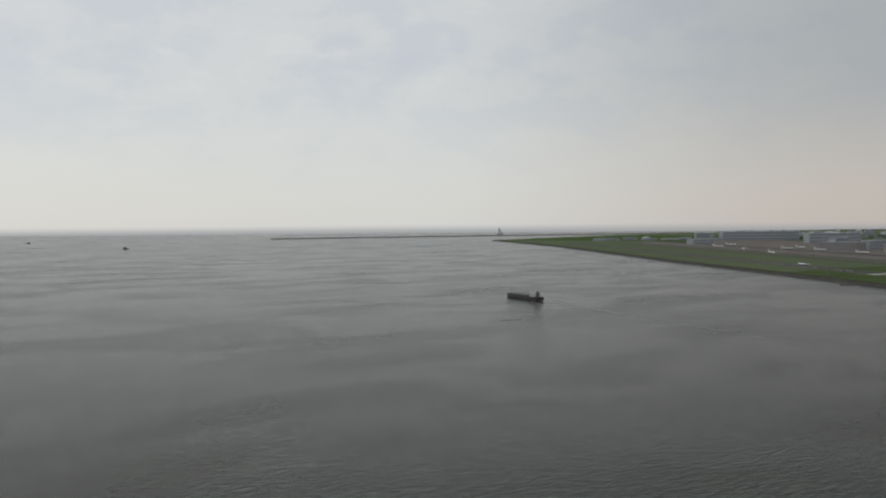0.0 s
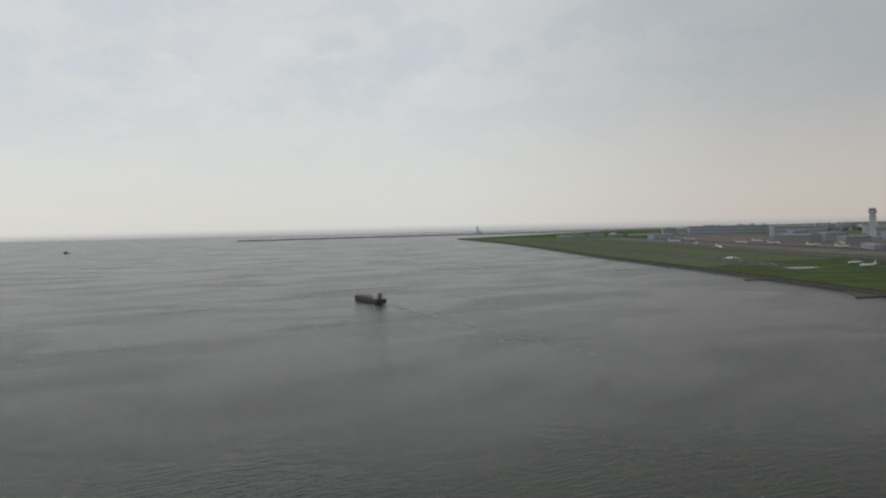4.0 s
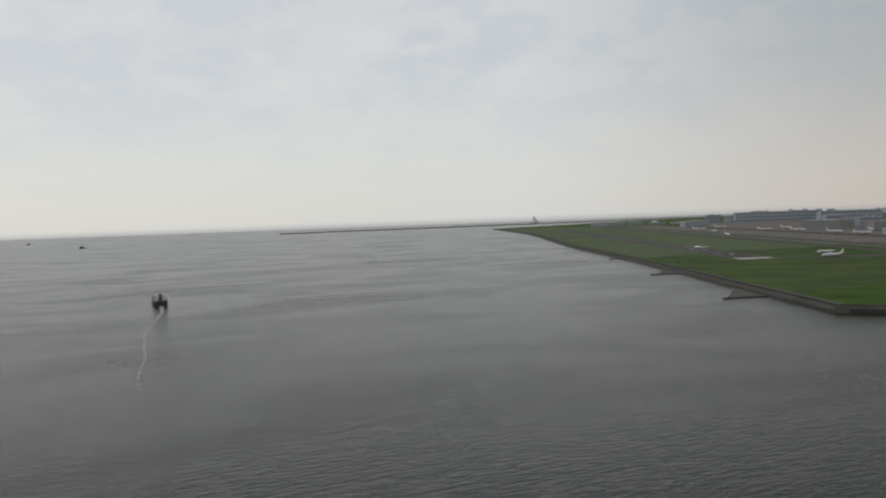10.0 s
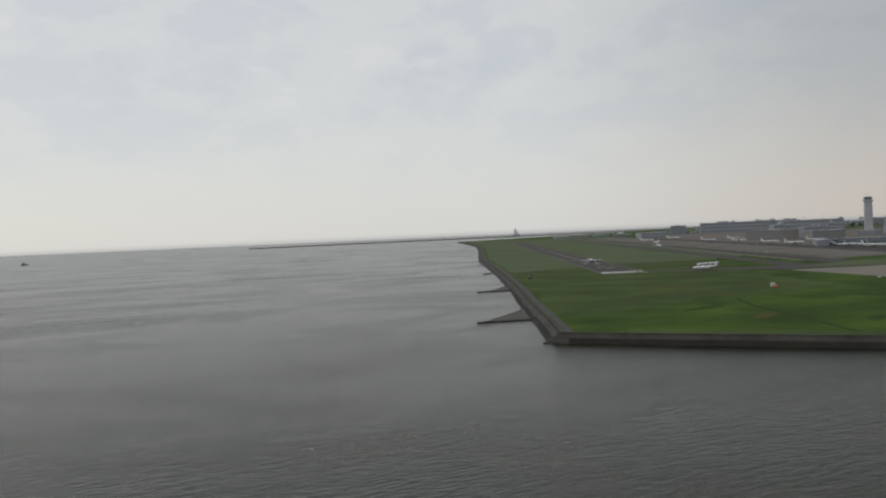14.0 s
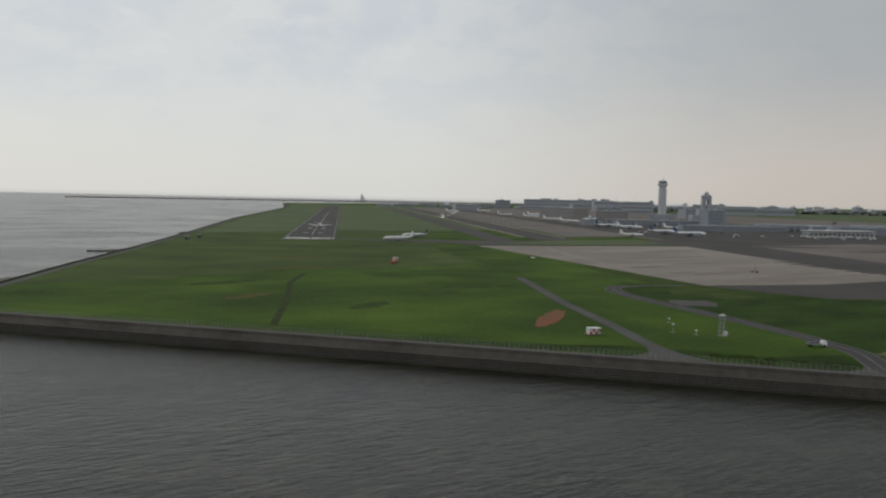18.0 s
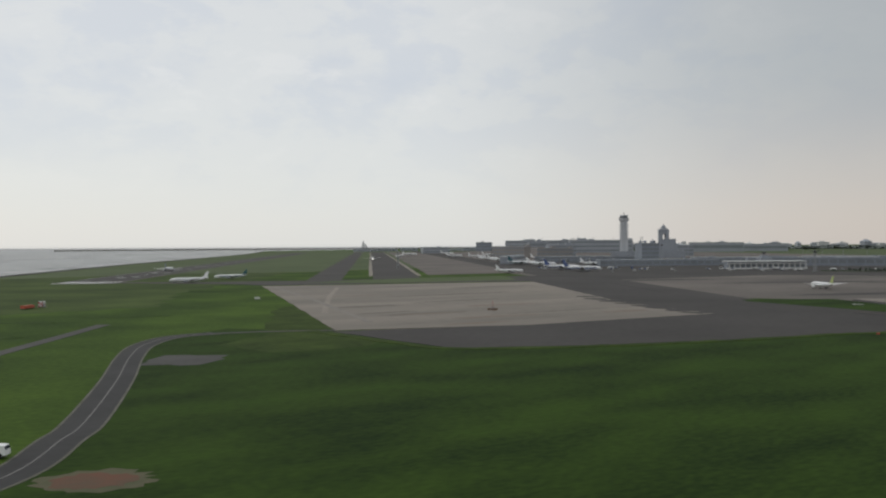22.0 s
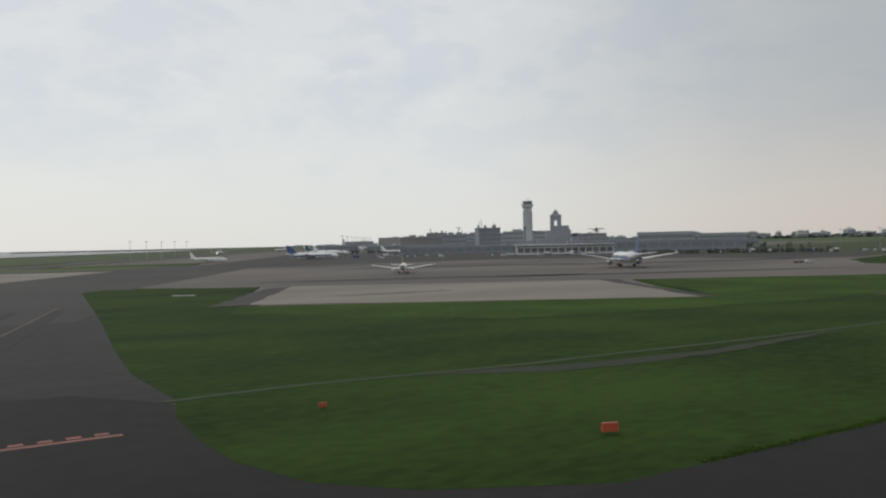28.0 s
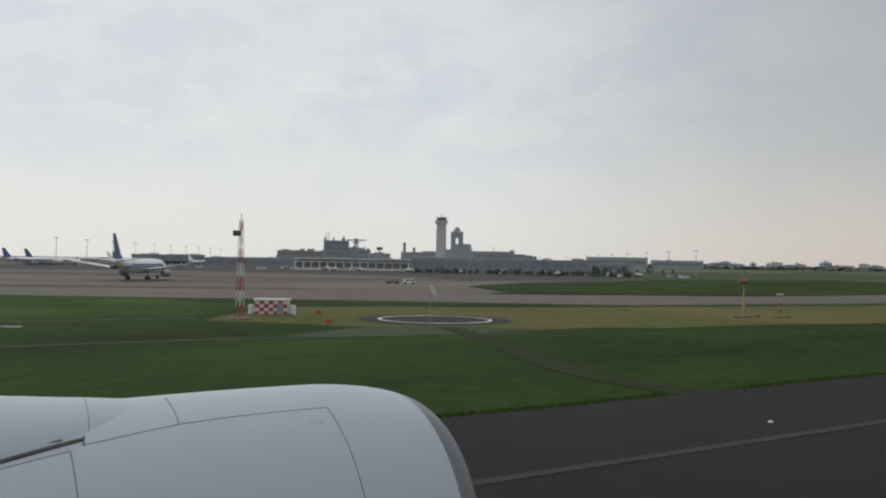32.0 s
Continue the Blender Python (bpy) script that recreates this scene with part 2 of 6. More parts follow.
WEEDS = material("coarse_weeds", (0.042, 0.074, 0.013), (0.014, 0.030, 0.006), 0.95, scale=1.4, blotch=0.25, bump=0.8, bump_scale=3, spec=0.08)
RUST_GRASS = material("withered_grass", (0.085, 0.066, 0.022), (0.040, 0.060, 0.012), 0.95, scale=0.8, blotch=0.18, spec=0.08)
GRASS_MOWN = material("mown_edge_grass", (0.049, 0.091, 0.011), (0.011, 0.026, 0.0045), 0.95, scale=1.1, blotch=0.06, amount=0.65, bump=0.6, bump_scale=2.3, spec=0.08)
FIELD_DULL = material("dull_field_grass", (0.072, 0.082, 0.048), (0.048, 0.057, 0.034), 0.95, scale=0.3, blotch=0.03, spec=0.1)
TRACK_GREEN = material("faint_overgrown_track", (0.033, 0.042, 0.018), (0.020, 0.030, 0.010), 0.95, scale=0.9, blotch=0.2, spec=0.08)
VERGE_DARK = material("worn_dark_verge", (0.050, 0.078, 0.014), (0.019, 0.032, 0.0075), 0.95, scale=0.7, blotch=0.12, spec=0.08)
CONTAINER = material("weathered_container_paint", (0.43, 0.43, 0.41), (0.29, 0.29, 0.275), 0.7, scale=0.9, blotch=0.2, amount=0.7)
CREAM = material("cream_paint", (0.33, 0.28, 0.18), (0.26, 0.22, 0.14), 0.7, scale=0.8)
DULL_RED = material("dull_red_paint", (0.20, 0.085, 0.07), (0.15, 0.07, 0.06), 0.6, scale=0.8)
PAINT_PINK = material("faded_pink_line", (0.145, 0.085, 0.070), (0.070, 0.052, 0.046), 0.85, scale=1.5, blotch=0.3)
ROAD_DARK = material("two_lane_asphalt", (0.052, 0.051, 0.050), (0.036, 0.0355, 0.035), 0.9, scale=0.9, blotch=0.08, bump=0.1, bump_scale=6, spec=0.18)
ROAD_LINE = material("worn_road_line", (0.17, 0.165, 0.155), (0.10, 0.097, 0.092), 0.85, scale=1.2, blotch=0.3)
ROAD_EDGE = material("gritty_road_edge", (0.125, 0.117, 0.098), (0.066, 0.068, 0.042), 0.92, scale=1.0, blotch=0.25)
STAIN = material("tyre_rubber_stain", (0.034, 0.032, 0.030), (0.042, 0.039, 0.037), 0.9, scale=0.4, blotch=0.08, spec=0.15)
FENCE = material("galvanised_fence", (0.25, 0.25, 0.235), (0.17, 0.17, 0.16), 0.7, scale=1.0)
RIM = material("dry_soil_rim", (0.095, 0.082, 0.046), (0.055, 0.064, 0.024), 0.95, scale=0.9, blotch=0.2)
PAINT_EDGE = material("edge_line_paint", (0.25, 0.25, 0.24), (0.11, 0.11, 0.105), 0.8, scale=0.6, blotch=0.05)
PAINT_RED = material("faded_red_paint", (0.29, 0.115, 0.085), (0.16, 0.075, 0.06), 0.8, scale=1.3, blotch=0.3)
SOIL = material("red_soil", (0.180, 0.043, 0.012), (0.075, 0.056, 0.015), 0.95, scale=0.9, blotch=0.25)
SOIL_DULL = material("bare_soil", (0.125, 0.048, 0.024), (0.075, 0.055, 0.032), 0.95, scale=0.9, blotch=0.2)
WHITE = material("white_paint", (0.78, 0.78, 0.77), (0.66, 0.66, 0.65), 0.35, scale=0.6, spec=0.5)
WHITE_MATT = material("white_render", (0.62, 0.62, 0.60), (0.50, 0.50, 0.48), 0.8, scale=0.5, blotch=0.08)
GREY_METAL = material("grey_metal", (0.30, 0.31, 0.32), (0.24, 0.25, 0.26), 0.5, 0.4, scale=1.0)
DARK_METAL = material("dark_metal", (0.10, 0.10, 0.11), (0.07, 0.07, 0.075), 0.5, 0.5, scale=1.0)
RUBBER = material("tyre_rubber", (0.025, 0.025, 0.025), rough=0.9)
# Facade panes are paled towards the walls; haze is put into their colour.
PANE = material("hazed_facade_glass", (0.20, 0.215, 0.235), (0.16, 0.175, 0.19), 0.35, scale=0.3, blotch=0.05, spec=0.5)
GLASS = material("dark_window_glass", (0.035, 0.045, 0.055), (0.05, 0.06, 0.07), 0.12, scale=0.4, spec=0.6)
BLUE = material("deep_blue_paint", (0.070, 0.105, 0.235), (0.058, 0.088, 0.20), 0.35, scale=0.5)
GREEN = material("yellow_green_paint", (0.36, 0.43, 0.15), (0.31, 0.37, 0.12), 0.4, scale=0.5)
TEAL = material("dark_teal_paint", (0.03, 0.10, 0.12), rough=0.4)
RED = material("signal_red_paint", (0.36, 0.045, 0.04), (0.28, 0.04, 0.036), 0.55, scale=0.8)
ORANGE = material("orange_paint", (0.38, 0.068, 0.030), (0.29, 0.058, 0.028), 0.5, scale=0.8)
TOWER_GREY = material("pale_grey_cladding", (0.52, 0.53, 0.545), (0.43, 0.44, 0.455), 0.7, scale=0.3, blotch=0.04)
# Next three greys are shifted bluer and lighter, a little haze in the colour.
TOWER_DARK = material("dark_grey_cladding", (0.30, 0.32, 0.35), (0.24, 0.255, 0.28), 0.7, scale=0.3, blotch=0.05)
BLOCK_GREY = material("blue_grey_panels", (0.26, 0.285, 0.32), (0.20, 0.22, 0.25), 0.6, scale=0.3, blotch=0.06)
TERM_A = material("terminal_cladding", (0.295, 0.315, 0.345), (0.235, 0.255, 0.28), 0.7, scale=0.2, blotch=0.03)
TERM_B = material("tan_cladding", (0.275, 0.25, 0.235), (0.215, 0.20, 0.19), 0.8, scale=0.2, blotch=0.03)
# Claddings of the far buildings are paled with haze mixed into the colour.
TERM_D = material("hazy_terminal_cladding", (0.335, 0.355, 0.38), (0.27, 0.29, 0.31), 0.8, scale=0.15, blotch=0.02)
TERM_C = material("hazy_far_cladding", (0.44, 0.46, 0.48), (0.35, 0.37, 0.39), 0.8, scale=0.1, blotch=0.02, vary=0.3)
ROOF = material("metal_roof", (0.36, 0.38, 0.39), (0.28, 0.30, 0.31), 0.5, 0.2, scale=0.3, blotch=0.03)
# Terminal trees lightened and greyed; haze is put into the leaf colour.
LEAF_HAZED = material("foliage", (0.120, 0.135, 0.118), (0.095, 0.108, 0.092), 0.85, scale=1.2, vary=0.15, spec=0.2)
# Skyline trees are paler still, with haze painted into the leaf colour.
LEAF_FAR = material("haze_greyed_foliage", (0.165, 0.182, 0.172), (0.125, 0.142, 0.130), 0.9, scale=0.1, blotch=0.02, spec=0.1)
BARK = material("bark", (0.10, 0.075, 0.05), rough=0.95, scale=3)
HULL = material("ship_hull_paint", (0.055, 0.058, 0.066), (0.075, 0.06, 0.055), 0.55, scale=0.4, blotch=0.1)
FOAM = material("foam", (0.31, 0.305, 0.285), (0.18, 0.177, 0.165), 0.7, scale=0.5, blotch=0.08)
LAMP = bpy.data.materials.new("landing_lamp")
LAMP.use_nodes = True
LAMP.node_tree.nodes["Principled BSDF"].inputs["Emission Color"].default_value = (1.0, 0.93, 0.8, 1)
LAMP.node_tree.nodes["Principled BSDF"].inputs["Emission Strength"].default_value = 6.0
COWL = material("light_grey_cowl_paint", (0.375, 0.415, 0.465), (0.345, 0.385, 0.435), 0.33, scale=1.5, blotch=0.4, spec=0.5)
SEAM = material("panel_gap", (0.15, 0.155, 0.16), rough=0.6)
LIP = material("inlet_lip_metal", (0.15, 0.155, 0.17), (0.12, 0.125, 0.135), 0.35, 0.3, scale=1.0)
GRIME = material("grimy_metal", (0.075, 0.072, 0.070), (0.040, 0.038, 0.037), 0.6, 0.2, scale=4, blotch=1.0)

# ---- mesh helpers ----


class Shape:
    """Collects corners and faces of one mesh."""

    def __init__(self):
        self.v, self.f = [], []

    def add(self, verts, faces):
        k = len(self.v)
        self.v += [tuple(p) for p in verts]
        self.f += [tuple(i + k for i in face) for face in faces]
        return self

    def box(self, c, s, turn=0.0, top=1.0):
        """A box by centre and size, turned about z; top: the scale of its upper face."""
        ca, sa = math.cos(radians(turn)), math.sin(radians(turn))
        pts = []
        for dz in (-0.5, 0.5):
            k = top if dz > 0 else 1.0
            for dx, dy in ((-0.5, -0.5), (0.5, -0.5), (0.5, 0.5), (-0.5, 0.5)):
                x, y = dx * s[0] * k, dy * s[1] * k
                pts.append((c[0] + x * ca - y * sa, c[1] + x * sa + y * ca, c[2] + dz * s[2]))
        return self.add(pts, [(3, 2, 1, 0), (4, 5, 6, 7), (0, 1, 5, 4), (1, 2, 6, 5), (2, 3, 7, 6), (3, 0, 4, 7)])

    def prism(self, outline, z0, z1):
        n = len(outline)
        pts = [(x, y, z0) for x, y in outline] + [(x, y, z1) for x, y in outline]
        return self.add(pts, [tuple(range(n - 1, -1, -1)), tuple(range(n, 2 * n))] + [(i, (i + 1) % n, n + (i + 1) % n, n + i) for i in range(n)])

    def rings(self, rings, closed=True, caps=True):
        """Skins a list of rings with equal counts."""
        n, k = len(rings[0]), len(self.v)
        for r in rings:
            self.v += [tuple(p) for p in r]
        for a in range(len(rings) - 1):
            for i in range(n if closed else n - 1):
                j = (i + 1) % n
                self.f.append((k + a * n + i, k + a * n + j, k + (a + 1) * n + j, k + (a + 1) * n + i))
        if caps:
            self.f.append(tuple(range(k + n - 1, k - 1, -1)))
            self.f.append(tuple(range(k + (len(rings) - 1) * n, k + len(rings) * n)))
        return self

    def lathe(self, profile, c=(0, 0, 0), n=16, axis="z", caps=True):
        rings = []
        for h, r in profile:
            ring = []
            for i in range(n):
                a = 2 * math.pi * i / n
                u, w = r * math.cos(a), r * math.sin(a)
                ring.append((c[0] + u, c[1] + w, c[2] + h) if axis == "z" else (c[0] + h, c[1] + u, c[2] + w) if axis == "x" else (c[0] + w, c[1] + h, c[2] + u))
            rings.append(ring)
        return self.rings(rings, caps=caps)

    def bar(self, a, b, r, n=6):
        a, b = Vector(a), Vector(b)
        q = (b - a).to_track_quat("Z", "Y")
        ring = [q @ Vector((r * math.cos(2 * math.pi * i / n), r * math.sin(2 * math.pi * i / n), 0)) for i in range(n)]
        return self.rings([[a + p for p in ring], [b + p for p in ring]])

    def mesh(self, name, mat, smooth=False):
        me = bpy.data.meshes.new(name)
        me.from_pydata(self.v, [], self.f)
        me.materials.append(mat)
        if smooth:
            me.polygons.foreach_set("use_smooth", [True] * len(me.polygons))
            me.set_sharp_from_angle(angle=radians(40))
        me.update()
        return me


def part(name, shape, mat, parent=None, label="", smooth=False):
    """One mesh object under a thing or a part."""
    ob = new(name, shape.mesh(name, mat, smooth) if isinstance(shape, Shape) else shape)
    if parent:
        ob.parent = parent
    if label:
        ob["label"] = label
    return ob


def thing(name, label, category, group="", m=None):
    """An empty base that carries a thing's parts."""
    ob = tagged(new(name), label, category, group)
    ob.empty_display_size = 0.5
    if m is not None:
        ob.matrix_basis = m
    return ob


def structure(name, shape, mat, label="", smooth=False):
    return tagged(part(name, shape, mat, None, "", smooth), label, "", "", "structure")


def ragged(outline, amp, seed=1, step=5.0):
    """Breaks the straight edges of an outline into short uneven ones."""
    rng = random.Random(seed)
    out = []
    for i, p in enumerate(outline):
        a, b = Vector(p), Vector(outline[(i + 1) % len(outline)])
        d = b - a
        n = max(1, min(60, int(d.length / step)))
        out.append(tuple(a))
        if d.length < 1e-6:
            continue
        side = Vector((-d.y, d.x)).normalized()
        for k in range(1, n):
            q = a + d * ((k + rng.uniform(-0.3, 0.3)) / n) + side * rng.uniform(-amp, amp)
            out.append(tuple(q))
    return out


def flat(name, outline, z, mat, label="", thick=0.3, rough=0.0):
    s = Shape()
    if rough:
        outline = ragged(outline, rough, int(abs(outline[0][0])))
    s.prism(outline, z - thick, z)
    return structure(name, s, mat, label)


C = Vector((0.497, 0.868))       # along the second runway
P = Vector((0.868, -0.497))      # across it, towards the terminals
D = Vector((0.6025, -0.798))      # along the near sea wall
N = Vector((-0.798, -0.6025))     # out to sea from it


def strip(a, b, half):
    a, b = Vector(a), Vector(b)
    d = (b - a).normalized()
    n = Vector((-d.y, d.x)) * half
    return [tuple(a - n), tuple(b - n), tuple(b + n), tuple(a + n)]


def ribbon(points, half):
    """A curved road's outline round a centre line."""
    pts = [Vector(p) for p in points]
    left, right = [], []
    for i, p in enumerate(pts):
        d = (pts[min(i + 1, len(pts) - 1)] - pts[max(i - 1, 0)]).normalized()
        n = Vector((-d.y, d.x)) * half
        left.append(tuple(p + n))
        right.append(tuple(p - n))
    return right + left[::-1]


def ribbon_shape(points, half, z, thick=0.3):
    o = ribbon(points, half)
    n = len(o) // 2
    s = Shape()
    for i in range(n - 1):
        s.prism([o[i], o[i + 1], o[2 * n - 2 - i], o[2 * n - 1 - i]], z - thick, z)
    return s


def smooth_line(points, steps=6):
    """Rounds a line of corners."""
    p = [Vector(q) for q in points]
    out = []
    for i in range(len(p) - 1):
        a, b, c, d = p[max(i - 1, 0)], p[i], p[i + 1], p[min(i + 2, len(p) - 1)]
        for k in range(steps):
            t = k / steps
            out.append(tuple(0.5 * (2 * b + (c - a) * t + (2 * a - 5 * b + 4 * c - d) * t * t + (3 * b - a - 3 * c + d) * t ** 3)))
    return out + [tuple(p[-1])]


# ---- the large structure ----
SEA_Z = -2.5
sea = Shape()
sea.add([(-6000, -6000, SEA_Z), (9000, -6000, SEA_Z), (9000, 9000, SEA_Z), (-6000, 9000, SEA_Z)], [(0, 1, 2, 3)])
tagged(structure("water", sea, WATER, "grey-brown choppy bay water with faint wind streaks"), kind="structure")

CORNER = Vector((678.4, 216.3))
COAST = [(678.4, 216.3), (703, 260), (737, 322), (780, 397), (857, 537), (1008, 822), (1150, 1065), (1285, 1298), (1400, 1503), (1553, 1815), (1706, 2135)]
FRONT = [tuple(CORNER + D * s) for s in (0, 215, 262, 500, 1000)]
land = [*COAST[::-1], *FRONT[1:], (6000, -640), (6000, 3100), (2600, 2500)]
flat("ground", land, 0.0, GRASS, "flat green airfield grass with darker patches", 3.2)

# sloping shore along the bay side: paved strip, low wall, stone slope
inner = [Vector(p) for p in COAST]


def offset(line, d):
    out = []
    for i, p in enumerate(line):
        t = (line[min(i + 1, len(line) - 1)] - line[max(i - 1, 0)]).normalized()
        out.append(p + Vector((-t.y, t.x)) * d)
    return out


slope = Shape()
top, foot = offset(inner, 0.0), offset(inner, 4.8)
foot[0] = CORNER + Vector((-5.6, -0.3))
slope.rings([[(a.x, a.y, 0.0), (b.x, b.y, SEA_Z - 0.3)] for a, b in zip(top, foot)], closed=False, caps=False)
structure("embankment_bay", slope, EMBANK, "sloping grey stone embankment along the bay")
crest = Shape()
crest.rings([[(p.x, p.y, -0.2), (q.x, q.y, -0.2), (q.x, q.y, 0.45), (p.x, p.y, 0.45)] for p, q in zip(offset(inner, -0.3), offset(inner, 0.5))])
structure("parapet_bay", crest, EMBANK, "low weathered concrete parapet")
track = ribbon_shape([tuple(p) for p in offset(inner, -2.4)], 1.4, 0.04)
structure("road_shore", track, ROAD, "narrow grey service road behind the parapet")

# near sea wall: service road, parapet, stepped slope with rows of blocks
structure("road_seawall", Shape().prism([tuple(CORNER + N * -4.2 + D * 3), tuple(CORNER + N * -1.2 + D * 1), tuple(CORNER + N * -1.2 + D * 990), tuple(CORNER + N * -4.2 + D * 990)], -0.3, 0.05), ROAD, "pale grey perimeter road along the sea wall")
PROFILE = ((-0.9, -0.4), (-0.9, 0.3), (1.2, 0.3), (1.4, 0.75), (1.9, 0.75), (2.1, 0.2), (3.1, -1.0), (3.3, -1.3), (4.1, -2.2), (4.4, -2.9))
wall = Shape()
a, b = CORNER, CORNER + D * 1000
wall.rings([[(p.x + N.x * u, p.y + N.y * u, z) for u, z in PROFILE] for p in (a, b)], closed=False)
MITRE = (N + Vector((-0.844, 0.536))).normalized() / 0.8167
for i, (u, z) in enumerate(PROFILE):
    wall.v[i] = (CORNER.x + MITRE.x * u, CORNER.y + MITRE.y * u, z)
structure("seawall", wall, SEAWALL, "weathered concrete sea wall with a stepped slope")

# groynes and the small beach at the corner
for tip, root, w in (((687, 283), (722, 270), 0.6), ((767, 420), (791, 411), 0.6), ((868, 584), (890, 594), 0.7), ((958, 742), (978, 750), 0.8), ((1030, 868), (1050, 878), 0.8), ((1184, 1130), (1204, 1140), 1.0)):
    g = Shape()
    o = strip(tip, root, w)
    g.prism(o, SEA_Z - 0.5, SEA_Z + 0.45)
    d = (Vector(root) - Vector(tip))
    rng = random.Random(int(tip[0]))
    for k in range(int(d.length / 1.1)):
        p = Vector(tip) + d * (k * 1.1 / d.length)
        g.box((p.x + rng.uniform(-0.7, 0.7), p.y + rng.uniform(-0.7, 0.7), SEA_Z + 0.45), (0.9, 0.8, 0.5), rng.uniform(0, 90), 0.7)
    structure("groyne", g, STONE, "short dark stone groyne reaching into the bay")
for pts in ([(688, 283), (722, 272), (736, 300), (757, 345), (749, 345), (737, 326), (723, 311), (704, 295)], [(770, 420), (789, 413), (808, 450), (800, 447), (783, 429)]):
    s = Shape()
    s.prism(pts, SEA_Z - 0.4, SEA_Z + 0.18)
    structure("beach", s, SAND, "small wedge of wet sand beside the groyne")

# the breakwater far across the bay
spit = Shape()
line = [Vector(p) for p in ((1367, 3065), (1600, 3050), (2000, 2990), (2500, 2890), (3300, 2700))]
spit.rings([[(p.x - 6, p.y - 22, SEA_Z - 1), (p.x - 3, p.y - 9, 1.3), (p.x + 3, p.y + 9, 1.3), (p.x + 6, p.y + 22, SEA_Z - 1)] for p in line], closed=False)
structure("breakwater", spit, STONE, "long low dark breakwater across the bay")

# ---- pavements: second runway, taxiways, aprons ----
thr = Vector((897, 450))
RUNWAY_2 = flat("runway_2", strip(thr - C * 4, thr + C * 1400, 15.5), 0.05, ASPHALT_OLD, "dark grey asphalt runway with white threshold marks")
flat("apron_main", [(1044, 188), (1067, 161), (1045, 113), (1098, 80), (1130, 123), (1168, 98), (1184, 90), (1212, 72), (1300, 62), (1420, 150), (1700, 300), (1900, 520), (2150, 1150), (2080, 1660), (1600, 1330), (1150, 445)], 0.03, CONCRETE_B, "stained tan-grey concrete apron in front of the terminals")
flat("taxiway_parallel", strip(Vector((1000, 125)), Vector((1000, 125)) + C * 1800, 15), 0.06, ASPHALT_OLD, "wide dark grey taxiway beside the apron")
flat("taxiway_inner", strip(Vector((1000, 396)), Vector((1000, 396)) + C * 1400, 9), 0.07, ASPHALT_OLD, "grey taxiway between grass strips")
flat("taxiway_cross", [(896, 452), (912, 440), (955, 388), (960, 372), (1085, 325), (1135, 330), (1165, 372), (1010, 402), (950, 425), (914, 452)], 0.08, ASPHALT_OLD, "grey connecting taxiway to the runway end")
flat("taxiway_fillet", [(1003, 192), (1023, 228), (1078, 326), (1135, 335), (1062, 215)], 0.075, ASPHALT_OLD, "grey asphalt between apron and taxiway")
flat("apron_far", [(1086, 428), (1153, 424), (1153 + 646, 424 + 1128), (1086 + 646, 428 + 1128)], 0.085, CONCRETE_B, "tan concrete apron beyond the crossing taxiway", 0.3, 0.6)
sec = Vector((1074, 448))
flat("taxiway_second", strip(sec - C * 62, sec + C * 1300, 13), 0.089, ASPHALT_OLD, "dark grey taxiway between pale verges")
for side in (-14.2, 14.2):
    flat("taxiway_verge", strip(sec - C * 20 + P * side, sec + C * 1300 + P * side, 1.2), 0.094, CONCRETE_PALE, "pale concrete verge along the taxiway", 0.3, 0.3)
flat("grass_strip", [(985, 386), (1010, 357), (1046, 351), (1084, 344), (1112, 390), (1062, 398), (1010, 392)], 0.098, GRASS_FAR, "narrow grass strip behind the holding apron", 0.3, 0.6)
flat("apron_holding", [(955, 366), (1076, 322), (1023, 228), (1003, 194), (990, 148), (932, 153), (889, 169)], 0.10, CONCRETE, "pale tan concrete holding apron with dark stains", 0.3, 0.3)
flat("taxiway_entry", [(887, 167), (891, 128), (918, 114), (944, 106), (972, 100), (992, 88), (1000, 70), (995, 48), (993, 34), (991.5, 20.8), (1029, 20.8), (1022, 30), (1021, 50), (1022, 66), (1036, 116), (1042, 176), (1066, 224), (998, 200), (984, 150), (932, 154)], 0.09, ASPHALT_OLD, "worn grey asphalt taxiway joining the runway", 0.3, 0.35)
flat("taxiway_patch", [(995.8, 48), (1000.4, 68), (998, 78), (1007, 90), (1012, 104), (1030, 104), (1025, 74), (1022, 58), (1022, 46), (1004, 45)], 0.095, ASPHALT_MID, "darker resurfaced stretch of the taxiway", 0.3, 1.2)
flat("runway_shoulder", [(995.5, 47), (993.6, 37), (992.8, 30), (991.9, 20.8), (1028.4, 20.8), (1021, 30), (1020, 41), (1014, 52), (1004, 54)], 0.103, ASPHALT_EDGE, "dark asphalt shoulder at the runway edge", 0.3, 0.6)
flat("grass_island", [(1037, 172), (1042, 178), (1068, 162), (1045, 114), (1072, 96), (1101, 79), (1130, 123), (1168, 98), (1184, 89), (1209, 71), (1250, 62), (1420, 40), (1420, 20.7), (1026.5, 20.7), (1020, 24.4), (1017.4, 27.5), (1016.3, 32), (1016.4, 37), (1017, 42), (1018.4, 47), (1018.8, 58), (1021, 73), (1026, 102)], 0.11, GRASS_DARK, "green grass between taxiway and runway")
flat("pad_shoulder", [(1042.5, 115.5), (1049, 113.5), (1074, 158), (1066, 154)], 0.122, ASPHALT_OLD, "dark asphalt shoulder beside the pale pad", 0.3, 0.5)
flat("apron_pad", [(1048, 114.5), (1099, 79.5), (1124, 126), (1073, 158)], 0.125, CONCRETE, "pale concrete pad beside the grass", 0.3, 0.4)
